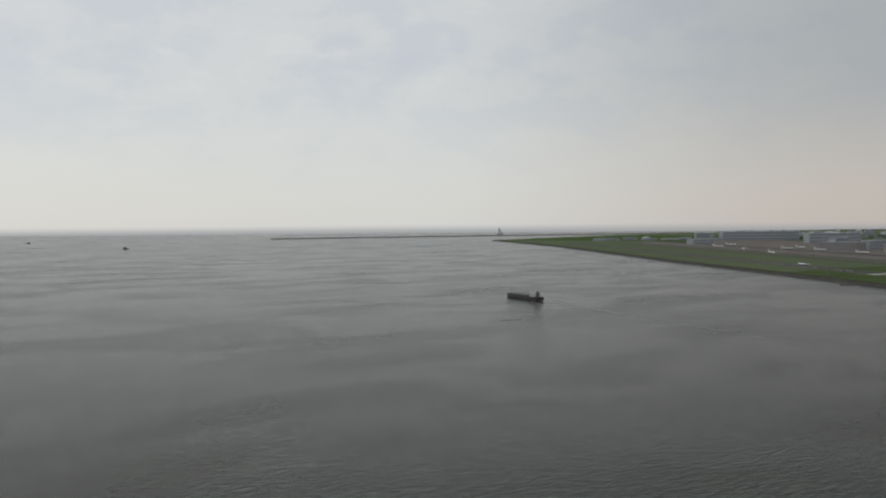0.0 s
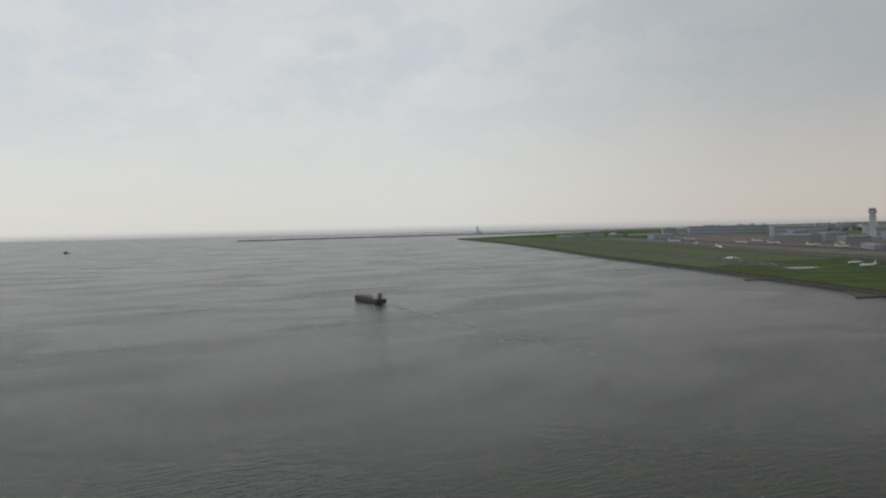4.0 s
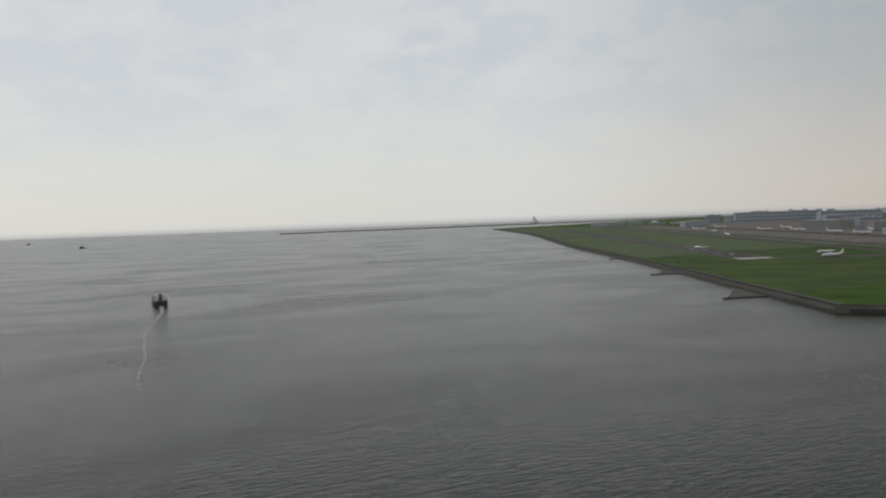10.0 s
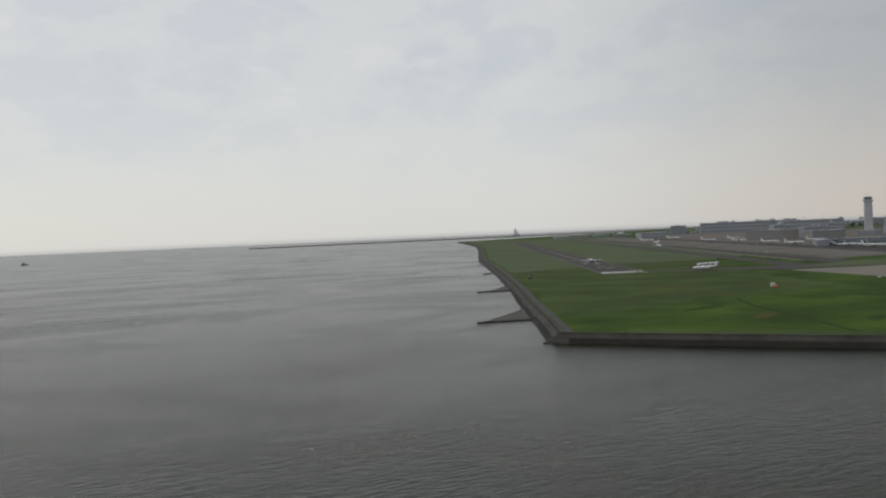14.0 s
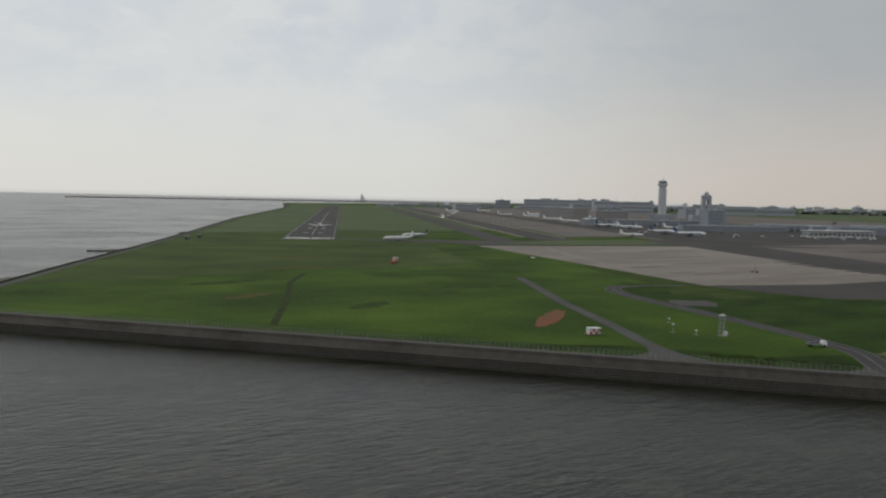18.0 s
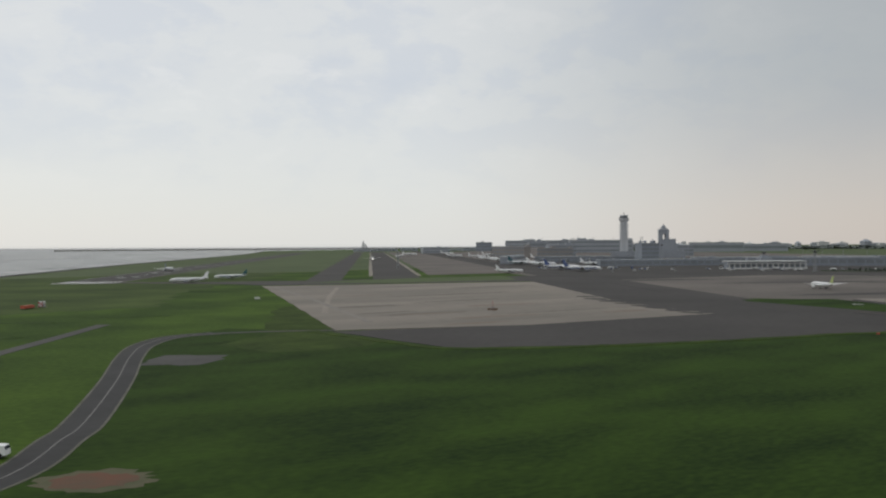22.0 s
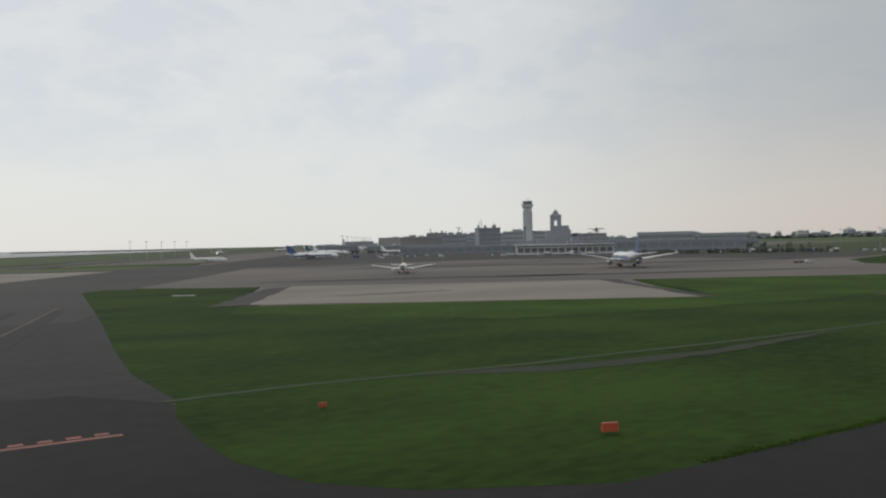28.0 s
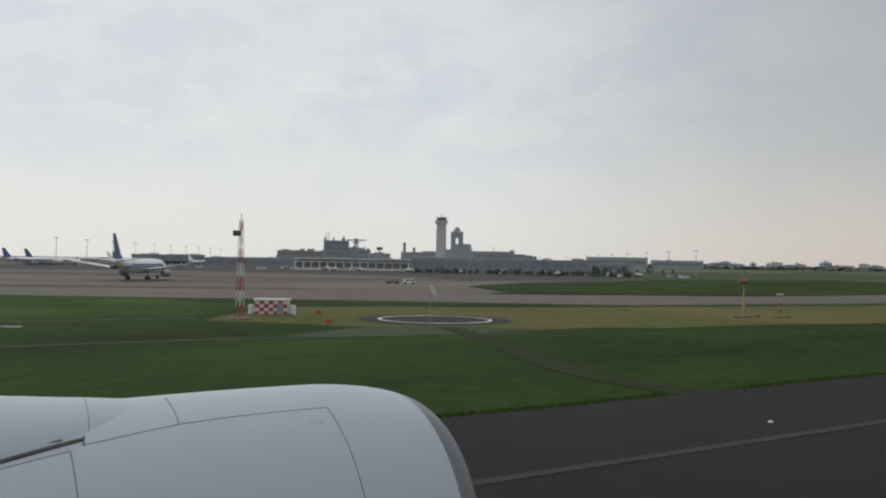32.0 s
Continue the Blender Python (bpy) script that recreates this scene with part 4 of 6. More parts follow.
def airliner(name, label, m, length=40.0, livery="plain", cache={}):
    """A twin-engined airliner standing on its wheels, nose along +x; length in metres, drawn at one to two."""
    k = length / 40.0 * 0.5
    t = thing(name, label, "airplane", "parked and taxiing airliners", m)
    fin_mat = {"blue": BLUE, "green": GREEN, "teal": TEAL, "plain": WHITE, "red": RED}[livery]

    def put(pname, key, make, mat, parent=t, smooth=True, lab=""):
        full = (pname, key, length, mat.name)
        if full not in cache:
            s = make()
            s.v = [(x * k, y * k, z * k) for x, y, z in s.v]
            cache[full] = s.mesh(pname, mat, smooth)
        return part(pname, cache[full], mat, parent, lab)

    def body():
        s = Shape()
        prof = [(-20, 0.25, 4.9), (-18, 0.6, 4.7), (-14, 1.3, 4.25), (-9, 1.9, 3.75), (-4, 2.0, 3.6), (12, 2.0, 3.6), (15.5, 1.85, 3.5), (18, 1.35, 3.25), (19.4, 0.75, 3.0), (20, 0.15, 2.9)]
        s.rings([[(x, r * math.cos(2 * math.pi * i / 20), z + r * math.sin(2 * math.pi * i / 20)) for i in range(20)] for x, r, z in prof])
        return s

    put("fuselage", 0, body, WHITE)
    for s in (-1, 1):
        put("window_band", s, lambda: Shape().box((1.0, s * 1.97, 4.05), (25, 0.12, 0.32)), GLASS, smooth=False)
        if livery in ("blue", "teal"):
            put("stripe", s, lambda: Shape().box((-1, s * 1.95, 3.35), (30, 0.2, 0.75)), BLUE if livery == "blue" else TEAL, smooth=False, lab="blue stripe along the fuselage")

        def wing():
            r = []
            for y, x0, x1, z, th in ((1.2, 4.0, -4.0, 2.7, 0.85), (6.5, 0.2, -4.3, 3.2, 0.5), (18.4, -5.0, -6.5, 5.2, 0.16)):
                r.append([(x0, s * y, z), (x0 * 0.7 + x1 * 0.3, s * y, z + th / 2), (x1, s * y, z), (x0 * 0.7 + x1 * 0.3, s * y, z - th / 2)])
            return Shape().rings(r if s > 0 else [q[::-1] for q in r])

        put("wing", s, wing, GREY_METAL if livery == "teal" else WHITE, smooth=False)

        def tail():
            r = []
            for y, x0, x1, z, th in ((0.3, -14.8, -18.6, 5.0, 0.4), (6.6, -18.4, -20.2, 5.6, 0.12)):
                r.append([(x0, s * y, z), (x0 * 0.7 + x1 * 0.3, s * y, z + th / 2), (x1, s * y, z), (x0 * 0.7 + x1 * 0.3, s * y, z - th / 2)])
            return Shape().rings(r if s > 0 else [q[::-1] for q in r])

        put("tailplane", s, tail, WHITE, smooth=False)
        e = put("engine", s, lambda: Shape().lathe([(1.0, 0.65), (2.2, 0.95), (4.0, 1.05), (5.2, 1.0), (5.5, 0.9), (5.3, 0.78), (4.6, 0.72)], (0.2, s * 5.6, 1.75), 16, "x"), WHITE if livery == "green" else GREY_METAL)
        put("fan", s, lambda: Shape().lathe([(4.5, 0.74), (4.7, 0.74), (5.0, 0.1)], (0.2, s * 5.6, 1.75), 16, "x"), DARK_METAL, e)
        put("pylon", s, lambda: Shape().box((2.4, s * 5.6, 2.85), (3.4, 0.3, 0.6)), GREY_METAL, smooth=False)
        g = put("main_gear", s, lambda: Shape().bar((-1.8, s * 2.6, 0.5), (-1.8, s * 2.4, 3.0), 0.18), GREY_METAL)
        for u in (-0.35, 0.35):
            put("wheel", (s, u), lambda: Shape().lathe([(-0.2, 0.42), (-0.16, 0.5), (0.16, 0.5), (0.2, 0.42)], (-1.8, s * 2.6 + u, 0.5), 14, "y"), RUBBER, g)

    def fin():
        r = []
        for z, x0, x1, th in ((5.4, -12.2, -18.6, 0.36), (6.4, -14.2, -18.9, 0.28), (11.6, -18.3, -20.4, 0.14)):
            r.append([(x0, 0, z), (x0 * 0.6 + x1 * 0.4, th / 2, z), (x1, 0, z), (x0 * 0.6 + x1 * 0.4, -th / 2, z)])
        return Shape().rings(r)

    put("fin", 0, fin, fin_mat, smooth=False, lab={"blue": "deep blue tail fin", "green": "yellow-green tail fin", "teal": "dark teal tail fin", "red": "red tail fin"}.get(livery, ""))
    put("cockpit_window", 0, lambda: Shape().rings([[(18.3, y, 4.25 - abs(y) * 0.05) for y in (-1.0, 0, 1.0)], [(18.95, y * 0.8, 3.75) for y in (-1.0, 0, 1.0)]], closed=False, caps=False), GLASS, smooth=False)
    g = put("nose_gear", 0, lambda: Shape().bar((14.5, 0, 0.4), (14.5, 0, 2.2), 0.12), GREY_METAL)
    for u in (-0.22, 0.22):
        put("wheel", ("n", u), lambda: Shape().lathe([(-0.12, 0.33), (-0.1, 0.4), (0.1, 0.4), (0.12, 0.33)], (14.5, u, 0.4), 12, "y"), RUBBER, g)
    return t


def plane_at(x, y, heading, length, livery, label, z=0.12):
    return airliner("airliner", label, pose(x, y, z, 0, 0, heading), length, livery)


CDEG = math.degrees(math.atan2(C.y, C.x))
plane_at(1183.5, 178, 58, 60, "blue", "white airliner with blue stripe and fin taxiing")
plane_at(1123, 200, 58, 37, "green", "small white airliner with yellow-green fin taxiing")
plane_at(1195, 412.5, CDEG - 88, 52, "blue", "white airliner with blue tail fin parked at the pier")
plane_at(1208, 446, CDEG - 88, 52, "blue", "white airliner with blue tail fin parked at the pier")
plane_at(1273, 566, CDEG - 88, 52, "teal", "white airliner with dark tail fin parked at the pier")
plane_at(1262, 530, CDEG - 88, 50, "plain", "white airliner parked at the pier")
plane_at(1143, 423, -25, 36, "plain", "small plain white airliner on the dark taxiway")
plane_at(940, 421, CDEG + 105, 37, "plain", "white airliner waiting at the runway end")
plane_at(973, 452, CDEG + 105, 35, "teal", "white airliner with dark tail waiting at the runway end")
plane_at(985, 600, CDEG, 44, "blue", "white airliner with blue tail rolling on the far runway")
lit = plane_at(1297, 862, CDEG + 180, 44, "plain", "white airliner far along the taxiway with a landing light on")
part("landing_light", Shape().lathe([(-0.3, 0.1), (-0.2, 0.35), (0, 0.45), (0.2, 0.35), (0.3, 0.1)], (8.6, 0, 0.95), 10, "x"), LAMP, lit, "lit landing light")
plane_at(1425, 1010, CDEG + 150, 44, "plain", "distant white airliner on the far apron")
plane_at(1345, 690, CDEG - 88, 46, "plain", "white airliner parked at the far pier")
plane_at(1385, 760, CDEG - 88, 46, "plain", "white airliner parked at the far pier")
plane_at(1480, 958, CDEG - 88, 46, "plain", "white airliner parked on the far apron")
plane_at(1560, 985, CDEG - 70, 46, "plain", "white airliner parked on the far apron")
plane_at(1530, 1150, CDEG - 100, 46, "plain", "white airliner parked on the far apron")
plane_at(1640, 1205, CDEG - 88, 46, "plain", "white airliner parked on the far apron")
plane_at(1445, 742, CDEG - 88, 46, "plain", "white airliner parked at the far pier")
plane_at(1303, 513, CDEG - 88, 44, "plain", "white airliner parked behind the pier planes")
plane_at(1460, 880, CDEG - 88, 46, "plain", "white airliner parked at the far pier")

# ---- markings ----


def mark(parent, name, outline, z, mat):
    return part(name, Shape().prism(outline, z - 0.05, z), mat, parent)


def along(base, s0, s1, w0, w1):
    """A strip in runway coordinates: along and across the second runway."""
    return [tuple(base + C * s0 + P * w0), tuple(base + C * s0 + P * w1), tuple(base + C * s1 + P * w1), tuple(base + C * s1 + P * w0)]


mark(RUNWAY_2, "edge_line", along(thr, 0, 1380, -14.6, -14.0), 0.07, PAINT_EDGE)
mark(RUNWAY_2, "edge_line", along(thr, 0, 1380, 14.1, 14.5), 0.07, PAINT_WORN)
mark(RUNWAY_2, "threshold_line", along(thr, -1.5, 0, -14.8, 14.8), 0.07, PAINT)
for k in range(16):
    w = -13.2 + k * 1.72 + (0.8 if k > 7 else 0)
    mark(RUNWAY_2, "threshold_stripe", along(thr, 3, 18, w, w + 0.95), 0.07, PAINT)
for s0 in (75, 150, 225, 300):
    for w in (-6.5, 3.5):
        mark(RUNWAY_2, "touchdown_bar", along(thr, s0, s0 + (22 if s0 == 150 else 11), w, w + 3.0), 0.07, PAINT_EDGE)
for k in range(28):
    mark(RUNWAY_2, "centre_dash", along(thr, 60 + 25 * k, 75 + 25 * k, -0.25, 0.25), 0.07, PAINT)
mark(RUNWAY_1, "edge_line", [(870, 14.3), (2150, 14.3), (2150, 14.65), (870, 14.65)], 0.155, PAINT_FAINT)
mark(RUNWAY_1, "edge_line", [(870, -14.75), (2150, -14.75), (2150, -14.3), (870, -14.3)], 0.155, PAINT_WORN)
for k in range(36):
    mark(RUNWAY_1, "centre_dash", [(890 + 25 * k, -0.25), (905 + 25 * k, -0.25), (905 + 25 * k, 0.25), (890 + 25 * k, 0.25)], 0.155, PAINT_WORN)
structure("holding_line", Shape().prism([(997.5, 39.75), (1014, 39.45), (1014, 39.8), (997.5, 40.1)], 0.05, 0.11), PAINT_RED, "faded red holding line across the taxiway")
for k in range(14):
    x = 998 + k * 1.15
    structure("holding_tooth", Shape().prism([(x, 40.1), (x + 0.6, 40.1), (x + 0.6, 40.5), (x, 40.5)], 0.05, 0.11), PAINT_RED, "short red tooth of the holding line")
for x in (1002.7, 1005.9):
    structure("painted_panel", Shape().prism([(x, 41.0), (x + 2.3, 41.0), (x + 2.75, 42.9), (x + 0.45, 42.9)], 0.05, 0.11), PAINT_PANEL, "white painted panel on the taxiway")
    for j in range(4):
        u = x + 0.45 + 0.4 * j
        structure("painted_panel_bar", Shape().prism([(u, 41.6), (u + 0.26, 41.6), (u + 0.46, 42.5), (u + 0.2, 42.5)], 0.05, 0.118), PAINT_RED, "faded red bar in the white panel")
structure("taxi_line", ribbon_shape(smooth_line([(1026, 130), (1016, 96), (1011, 79), (1009, 62), (1007, 52), (1005.3, 41), (1005, 32), (1004.6, 22), (1006, 10)]), 0.12, 0.118, 0.05), PAINT_PINK, "worn pinkish taxi line")
structure("taxi_line", ribbon_shape([(1003, 130), tuple(Vector((1003, 130)) + C * 900)], 0.14, 0.10, 0.05), PAINT_FAINT, "worn pale taxi line")
structure("apron_line", ribbon_shape([(955, 352), (930, 262), (905, 182)], 0.9, 0.115, 0.03), PAINT_WORN, "faint pale line along the apron edge")
structure("road_line", ribbon_shape(ROAD_C, 0.09, 0.085, 0.04), ROAD_LINE, "faded centre line of the service road")
structure("stop_line", Shape().prism([(798.6, 66.2), (800.6, 63.8), (801.0, 64.2), (799.0, 66.6)], 0.03, 0.09), PAINT, "white stop line at the perimeter road")
# shoulder strips of the curved road
for side in (-1, 1):
    pts = [Vector(p) for p in ROAD_C]
    structure("road_shoulder", ribbon_shape([tuple(p) for p in offset(pts, side * 2.2)], 0.2, 0.068, 0.04), ROAD_EDGE, "gritty worn road shoulder")
ring = Shape()
n = 64
for i in range(n):
    a, b = 2 * math.pi * i / n, 2 * math.pi * (i + 1) / n
    ring.prism([(1176.5 + r * math.cos(t), 57 + r * math.sin(t)) for r, t in ((4.2, a), (4.45, a), (4.45, b), (4.2, b))], 0.1, 0.165)
flat("marker_disc", [(1176.5 + 5.9 * math.cos(2 * math.pi * i / 48), 57 + 5.9 * math.sin(2 * math.pi * i / 48)) for i in range(48)], 0.15, STAIN, "round dark tarmac disc for the wind cone")
structure("marker_ring", ring, PAINT, "white painted ring round the wind cone")
# concrete joints and oil stains of the holding apron
for k in range(9):
    a = Vector((905, 172)) + (Vector((992, 152)) - Vector((905, 172))) * (k + 0.5) / 9
    b = Vector((962, 362)) + (Vector((1070, 322)) - Vector((962, 362))) * (k + 0.5) / 9
    structure("apron_joint", ribbon_shape([tuple(a), tuple(b)], 0.08, 0.108, 0.02), JOINT, "dark filled joint in the apron")
for cx, cy, ax, ay, sd in ((930, 227, 12, 3.2, 31), (931, 195, 15, 2.6, 32), (922, 204, 10, 1.6, 8), (985, 262, 26, 2.4, 1), (968, 232, 18, 2.0, 4), (1030, 296, 22, 3, 6), (962, 180, 20, 1.3, 34), (1000, 322, 8, 2.0, 33), (1075, 122, 12, 2.2, 9)):
    flat("oil_stain", ragged(blob(cx, cy, ax, ay, -3, sd, 30), 0.7, sd, 1.2), 0.112 if cy > 150 else 0.131, CONCRETE_STAIN, "dark rubber stain on the concrete", 0.02)
for cx, cy, ax, ay, sd in ((1110, 168, 40, 5, 21), (1165, 140, 46, 4, 22), (1225, 200, 50, 6, 23), (1175, 235, 46, 5, 24), (1130, 300, 40, 6, 25)):
    flat("tyre_track_stain", blob(cx, cy, ax, ay, -24, sd), 0.04, ASPHALT_OLD, "dark tyre track stain on the apron", 0.02)

for w, z in ((-3.1, 0.112), (2.6, 0.112)):
    pts = [Vector(p) for p in smooth_line([(1023, 126), (1015, 96), (1010.5, 79), (1008.6, 62), (1006.6, 52), (1005.2, 44)])]
    structure("tyre_track_stain", ribbon_shape([tuple(p) for p in offset(pts, w)], 0.8, z, 0.02), ASPHALT_MID, "dark tyre track along the taxiway curve")

for cx, cy, ax, ay, sd in ((940, 176, 14, 2.0, 41), (930, 193, 10, 1.4, 42), (924, 164, 9, 1.6, 43), (966, 208, 13, 2.2, 44), (956, 276, 12, 1.6, 45), (978, 168, 8, 2.4, 46)):
    flat("rust_stain", ragged(blob(cx, cy, ax, ay, -8, sd, 30), 0.6, sd, 1.2), 0.1135, CONCRETE_RUST, "brown rusty stain on the concrete", 0.02)
structure("apron_lead_line", ribbon_shape(smooth_line([(908, 212), (926, 246), (948, 286), (976, 334)]), 0.9, 0.11, 0.02), CONCRETE_PALE, "pale scoured line across the holding apron")
# rubber swept out over the apron's corner by turning aircraft
for k, (cx, cy) in enumerate(((988, 153), (991, 161), (993, 170), (996, 178), (999, 188), (1003, 199), (1008, 210), (1014, 221))):
    flat("tyre_track_stain", ragged(blob(cx + 0.6 * (k % 3), cy, 2.6 + 2.0 * (k * 7 % 4) / 3, 4.6, 12, 70 + k, 26), 0.6, k, 1.0), 0.114 + 0.001 * k, ASPHALT_OLD, "dark rubber smear at the apron's corner", 0.02)

# darker tarmac along the grass edges of the taxiway
for pts, half in (([(1034, 122), (1027.5, 110), (1023, 96), (1019.6, 80), (1017.2, 66), (1016.2, 56), (1015.6, 50)], 1.5),):
    structure("taxiway_edge", Shape().prism(ragged(ribbon(smooth_line(pts), half), 0.25, 7), 0.07, 0.099), ASPHALT_MID, "darker tarmac edge of the taxiway")

# ---- small things on the field ----


def hut(x, y, turn, w, d, h, cols, rows, label, ends=False):
    t = thing("equipment_hut", label, "hut", m=pose(x, y, 0.12, 0, 0, turn))
    part("body", Shape().box((0, 0, h / 2), (w, d, h)), WHITE_MATT, t)
    part("roof", Shape().box((0, 0, h + 0.06), (w + 0.2, d + 0.2, 0.12)), WHITE_MATT, t)
    for r in range(rows):
        for c in range(cols):
            if (r + c) % 2 == 0:
                for s in (-1, 1):
                    part("red_square", Shape().box((-w / 2 + w / cols * (c + 0.5), s * (d / 2 + 0.01), h / rows * (r + 0.5)), (w / cols, 0.04, h / rows)), RED, t)
    if ends:
        for s in (-1, 1):
            part("tank", Shape().lathe([(0, 0.26), (0.7, 0.26), (0.8, 0.14)], (s * (w / 2 + 0.36), -0.2, 0), 12), WHITE_MATT, t)
    part("door", Shape().box((w * 0.28, -d / 2 - 0.05, h * 0.42), (0.5, 0.06, h * 0.8)), GREY_METAL, t)
    part("plinth", Shape().box((0, 0, 0.04), (w + 0.8, d + 0.8, 0.08)), CONCRETE, t)
    return t


hut(1167.1, 66.8, -30, 2.6, 1.6, 1.15, 7, 4, "red and white chequered equipment hut on the grass", True)
hut(785, 117.5, -20, 2.3, 1.5, 1.15, 4, 2, "small red and white chequered hut on the grass")
hut(850.5, 287.5, -15, 1.8, 1.5, 1.5, 4, 3, "small red and white hut near the runway end")
t = thing("orange_trailer", "low orange trailer beside the small hut", "trailer", m=pose(845.5, 281.5, 0, 0, 0, 48))
part("body", Shape().box((0, 0, 0.75), (5.2, 1.4, 0.8), 0, 0.94), ORANGE, t)
part("chassis", Shape().box((0, 0, 0.3), (4.8, 1.0, 0.14)), DARK_METAL, t)
for wx in (-1.6, 1.6):
    for s in (-1, 1):
        part("wheel", Shape().lathe([(-0.1, 0.2), (-0.08, 0.26), (0.08, 0.26), (0.1, 0.2)], (wx, s * 0.55, 0.26), 10, "y"), RUBBER, t)
for x, y in ((829, 460), (843, 479)):
    hutch = thing("shore_cabinet", "small dark cabinet beside the shore road", "cabinet", "cabinets beside the shore road", pose(x, y, 0, 0, 0, 30))
    part("body", Shape().box((0, 0, 0.8), (2.6, 1.2, 1.6)), DARK_METAL, hutch)
    part("roof", Shape().box((0, 0, 1.66), (2.8, 1.4, 0.12)), GREY_METAL, hutch)
    part("door", Shape().box((0.4, -0.62, 0.75), (0.8, 0.05, 1.3)), GREY_METAL, hutch)


def lattice_mast(x, y, h, label, banded=True, width=0.8):
    t = thing("lattice_mast", label, "mast", m=pose(x, y, 0.1, 0, 0, 20))
    seg = 7
    for k in range(seg):
        z0, z1 = h * k / seg, h * (k + 1) / seg
        mat = (RED if k % 2 == 0 else WHITE_MATT) if banded else GREY_METAL
        w0, w1 = width * (1 - 0.6 * k / seg) / 2, width * (1 - 0.6 * (k + 1) / seg) / 2
        s = Shape()
        c0 = [(w0, w0), (-w0, w0), (-w0, -w0), (w0, -w0)]
        c1 = [(w1, w1), (-w1, w1), (-w1, -w1), (w1, -w1)]
        for i in range(4):
            s.bar((*c0[i], z0), (*c1[i], z1), 0.022, 4)
            s.bar((*c0[i], z0), (*c1[(i + 1) % 4], z1), 0.018, 4)
            s.bar((*c1[i], z1), (*c1[(i + 1) % 4], z1), 0.018, 4)
        part("lattice_segment", s, mat, t)
    part("antenna", Shape().bar((0, 0, h), (0, 0, h + 0.5), 0.03), GREY_METAL, t)
    if banded:
        part("equipment_box", Shape().box((-0.4, 0, h * 0.87), (0.45, 0.35, 0.4)), DARK_METAL, t)
    part("footing", Shape().box((0, 0, 0.08), (1.3, 1.3, 0.16)), CONCRETE, t)
    return t


lattice_mast(1162.6, 61.9, 7.3, "tall red and white banded lattice mast beside the hut", True, 0.46)


def wind_cone(x, y):
    t = thing("wind_cone", "white drooping wind cone on a short pole", "windsock", m=pose(x, y, 0.1))
    part("pole", Shape().bar((0, 0, 0), (0, 0, 2.6), 0.025), GREY_METAL, t)
    part("hoop", Shape().lathe([(-0.03, 0.2), (0.03, 0.2)], (0.12, 0, 2.5), 10, "x", False), GREY_METAL, t)
    part("cone", Shape().rings([[(0.12 + u * 0.4, 0.95 * r * math.cos(2 * math.pi * i / 10), 2.5 - u * 0.62 + 0.95 * r * math.sin(2 * math.pi * i / 10)) for i in range(10)] for u, r in ((0, 0.24), (0.4, 0.24), (0.8, 0.2), (1.0, 0.13))]), WHITE, t, "", True)
    return t


wind_cone(1176, 57)


def orange_marker(x, y, s=0.55, turn=0):
    t = thing("marker_box", "small orange marker board on the grass", "marker", "orange markers beside the runway", pose(x, y, 0.1, 0, 0, turn))
    part("board", Shape().box((0, 0, s * 0.62), (s * 1.5, s * 0.35, s * 0.75), 0, 0.92), ORANGE, t)
    for k in (-1, 1):
        part("leg", Shape().bar((k * s * 0.5, 0, 0), (k * s * 0.5, 0, s * 0.3), 0.04), DARK_METAL, t)
    return t


for x, y, s in ((1030.6, 26.6, 0.5), (1023.6, 39.6, 0.3), (996, 25.5, 0.25), (1167.1, 56.2, 0.34), (1170.5, 65.3, 0.35), (1206.3, 50.1, 0.25), (972, 94, 0.5)):
    orange_marker(x, y, s, -20)


def edge_light(x, y):
    t = thing("runway_light", "small white runway edge light", "light", "runway edge lights", pose(x, y, 0.14))
    part("base", Shape().lathe([(0, 0.09), (0.02, 0.08)], n=8), GREY_METAL, t)
    part("lens", Shape().lathe([(0.02, 0.07), (0.045, 0.06), (0.055, 0.03)], n=8), WHITE, t)
    return t


first_light = edge_light(1162, 16)
for k in range(-9, 12):
    if k:
        copy_thing(first_light, pose(1162 + 15 * k, 16, 0.14))


def board_sign(x, y, w, h, turn, mat, label):
    t = thing("field_sign", label, "sign", m=pose(x, y, 0.08, 0, 0, turn))
    part("board", Shape().box((0, 0, 0.2 + h / 2), (w, 0.15, h)), mat, t)
    for k in (-1, 1):
        part("post", Shape().bar((k * w * 0.4, 0, 0), (k * w * 0.4, 0, 0.25), 0.05), DARK_METAL, t)
    return t


board_sign(917, 280, 1.8, 0.6, -30, WHITE_MATT, "low white sign board on the grass")
board_sign(1047, 141.5, 3.6, 0.14, -28, WHITE_MATT, "low white horizontal bar sign on the grass")
board_sign(1147, 57.5, 1.2, 0.06, -30, WHITE_MATT, "low white bar on the grass")
board_sign(799.5, 65.4, 0.8, 0.25, -50, WHITE_MATT, "low white barrier at the road end")


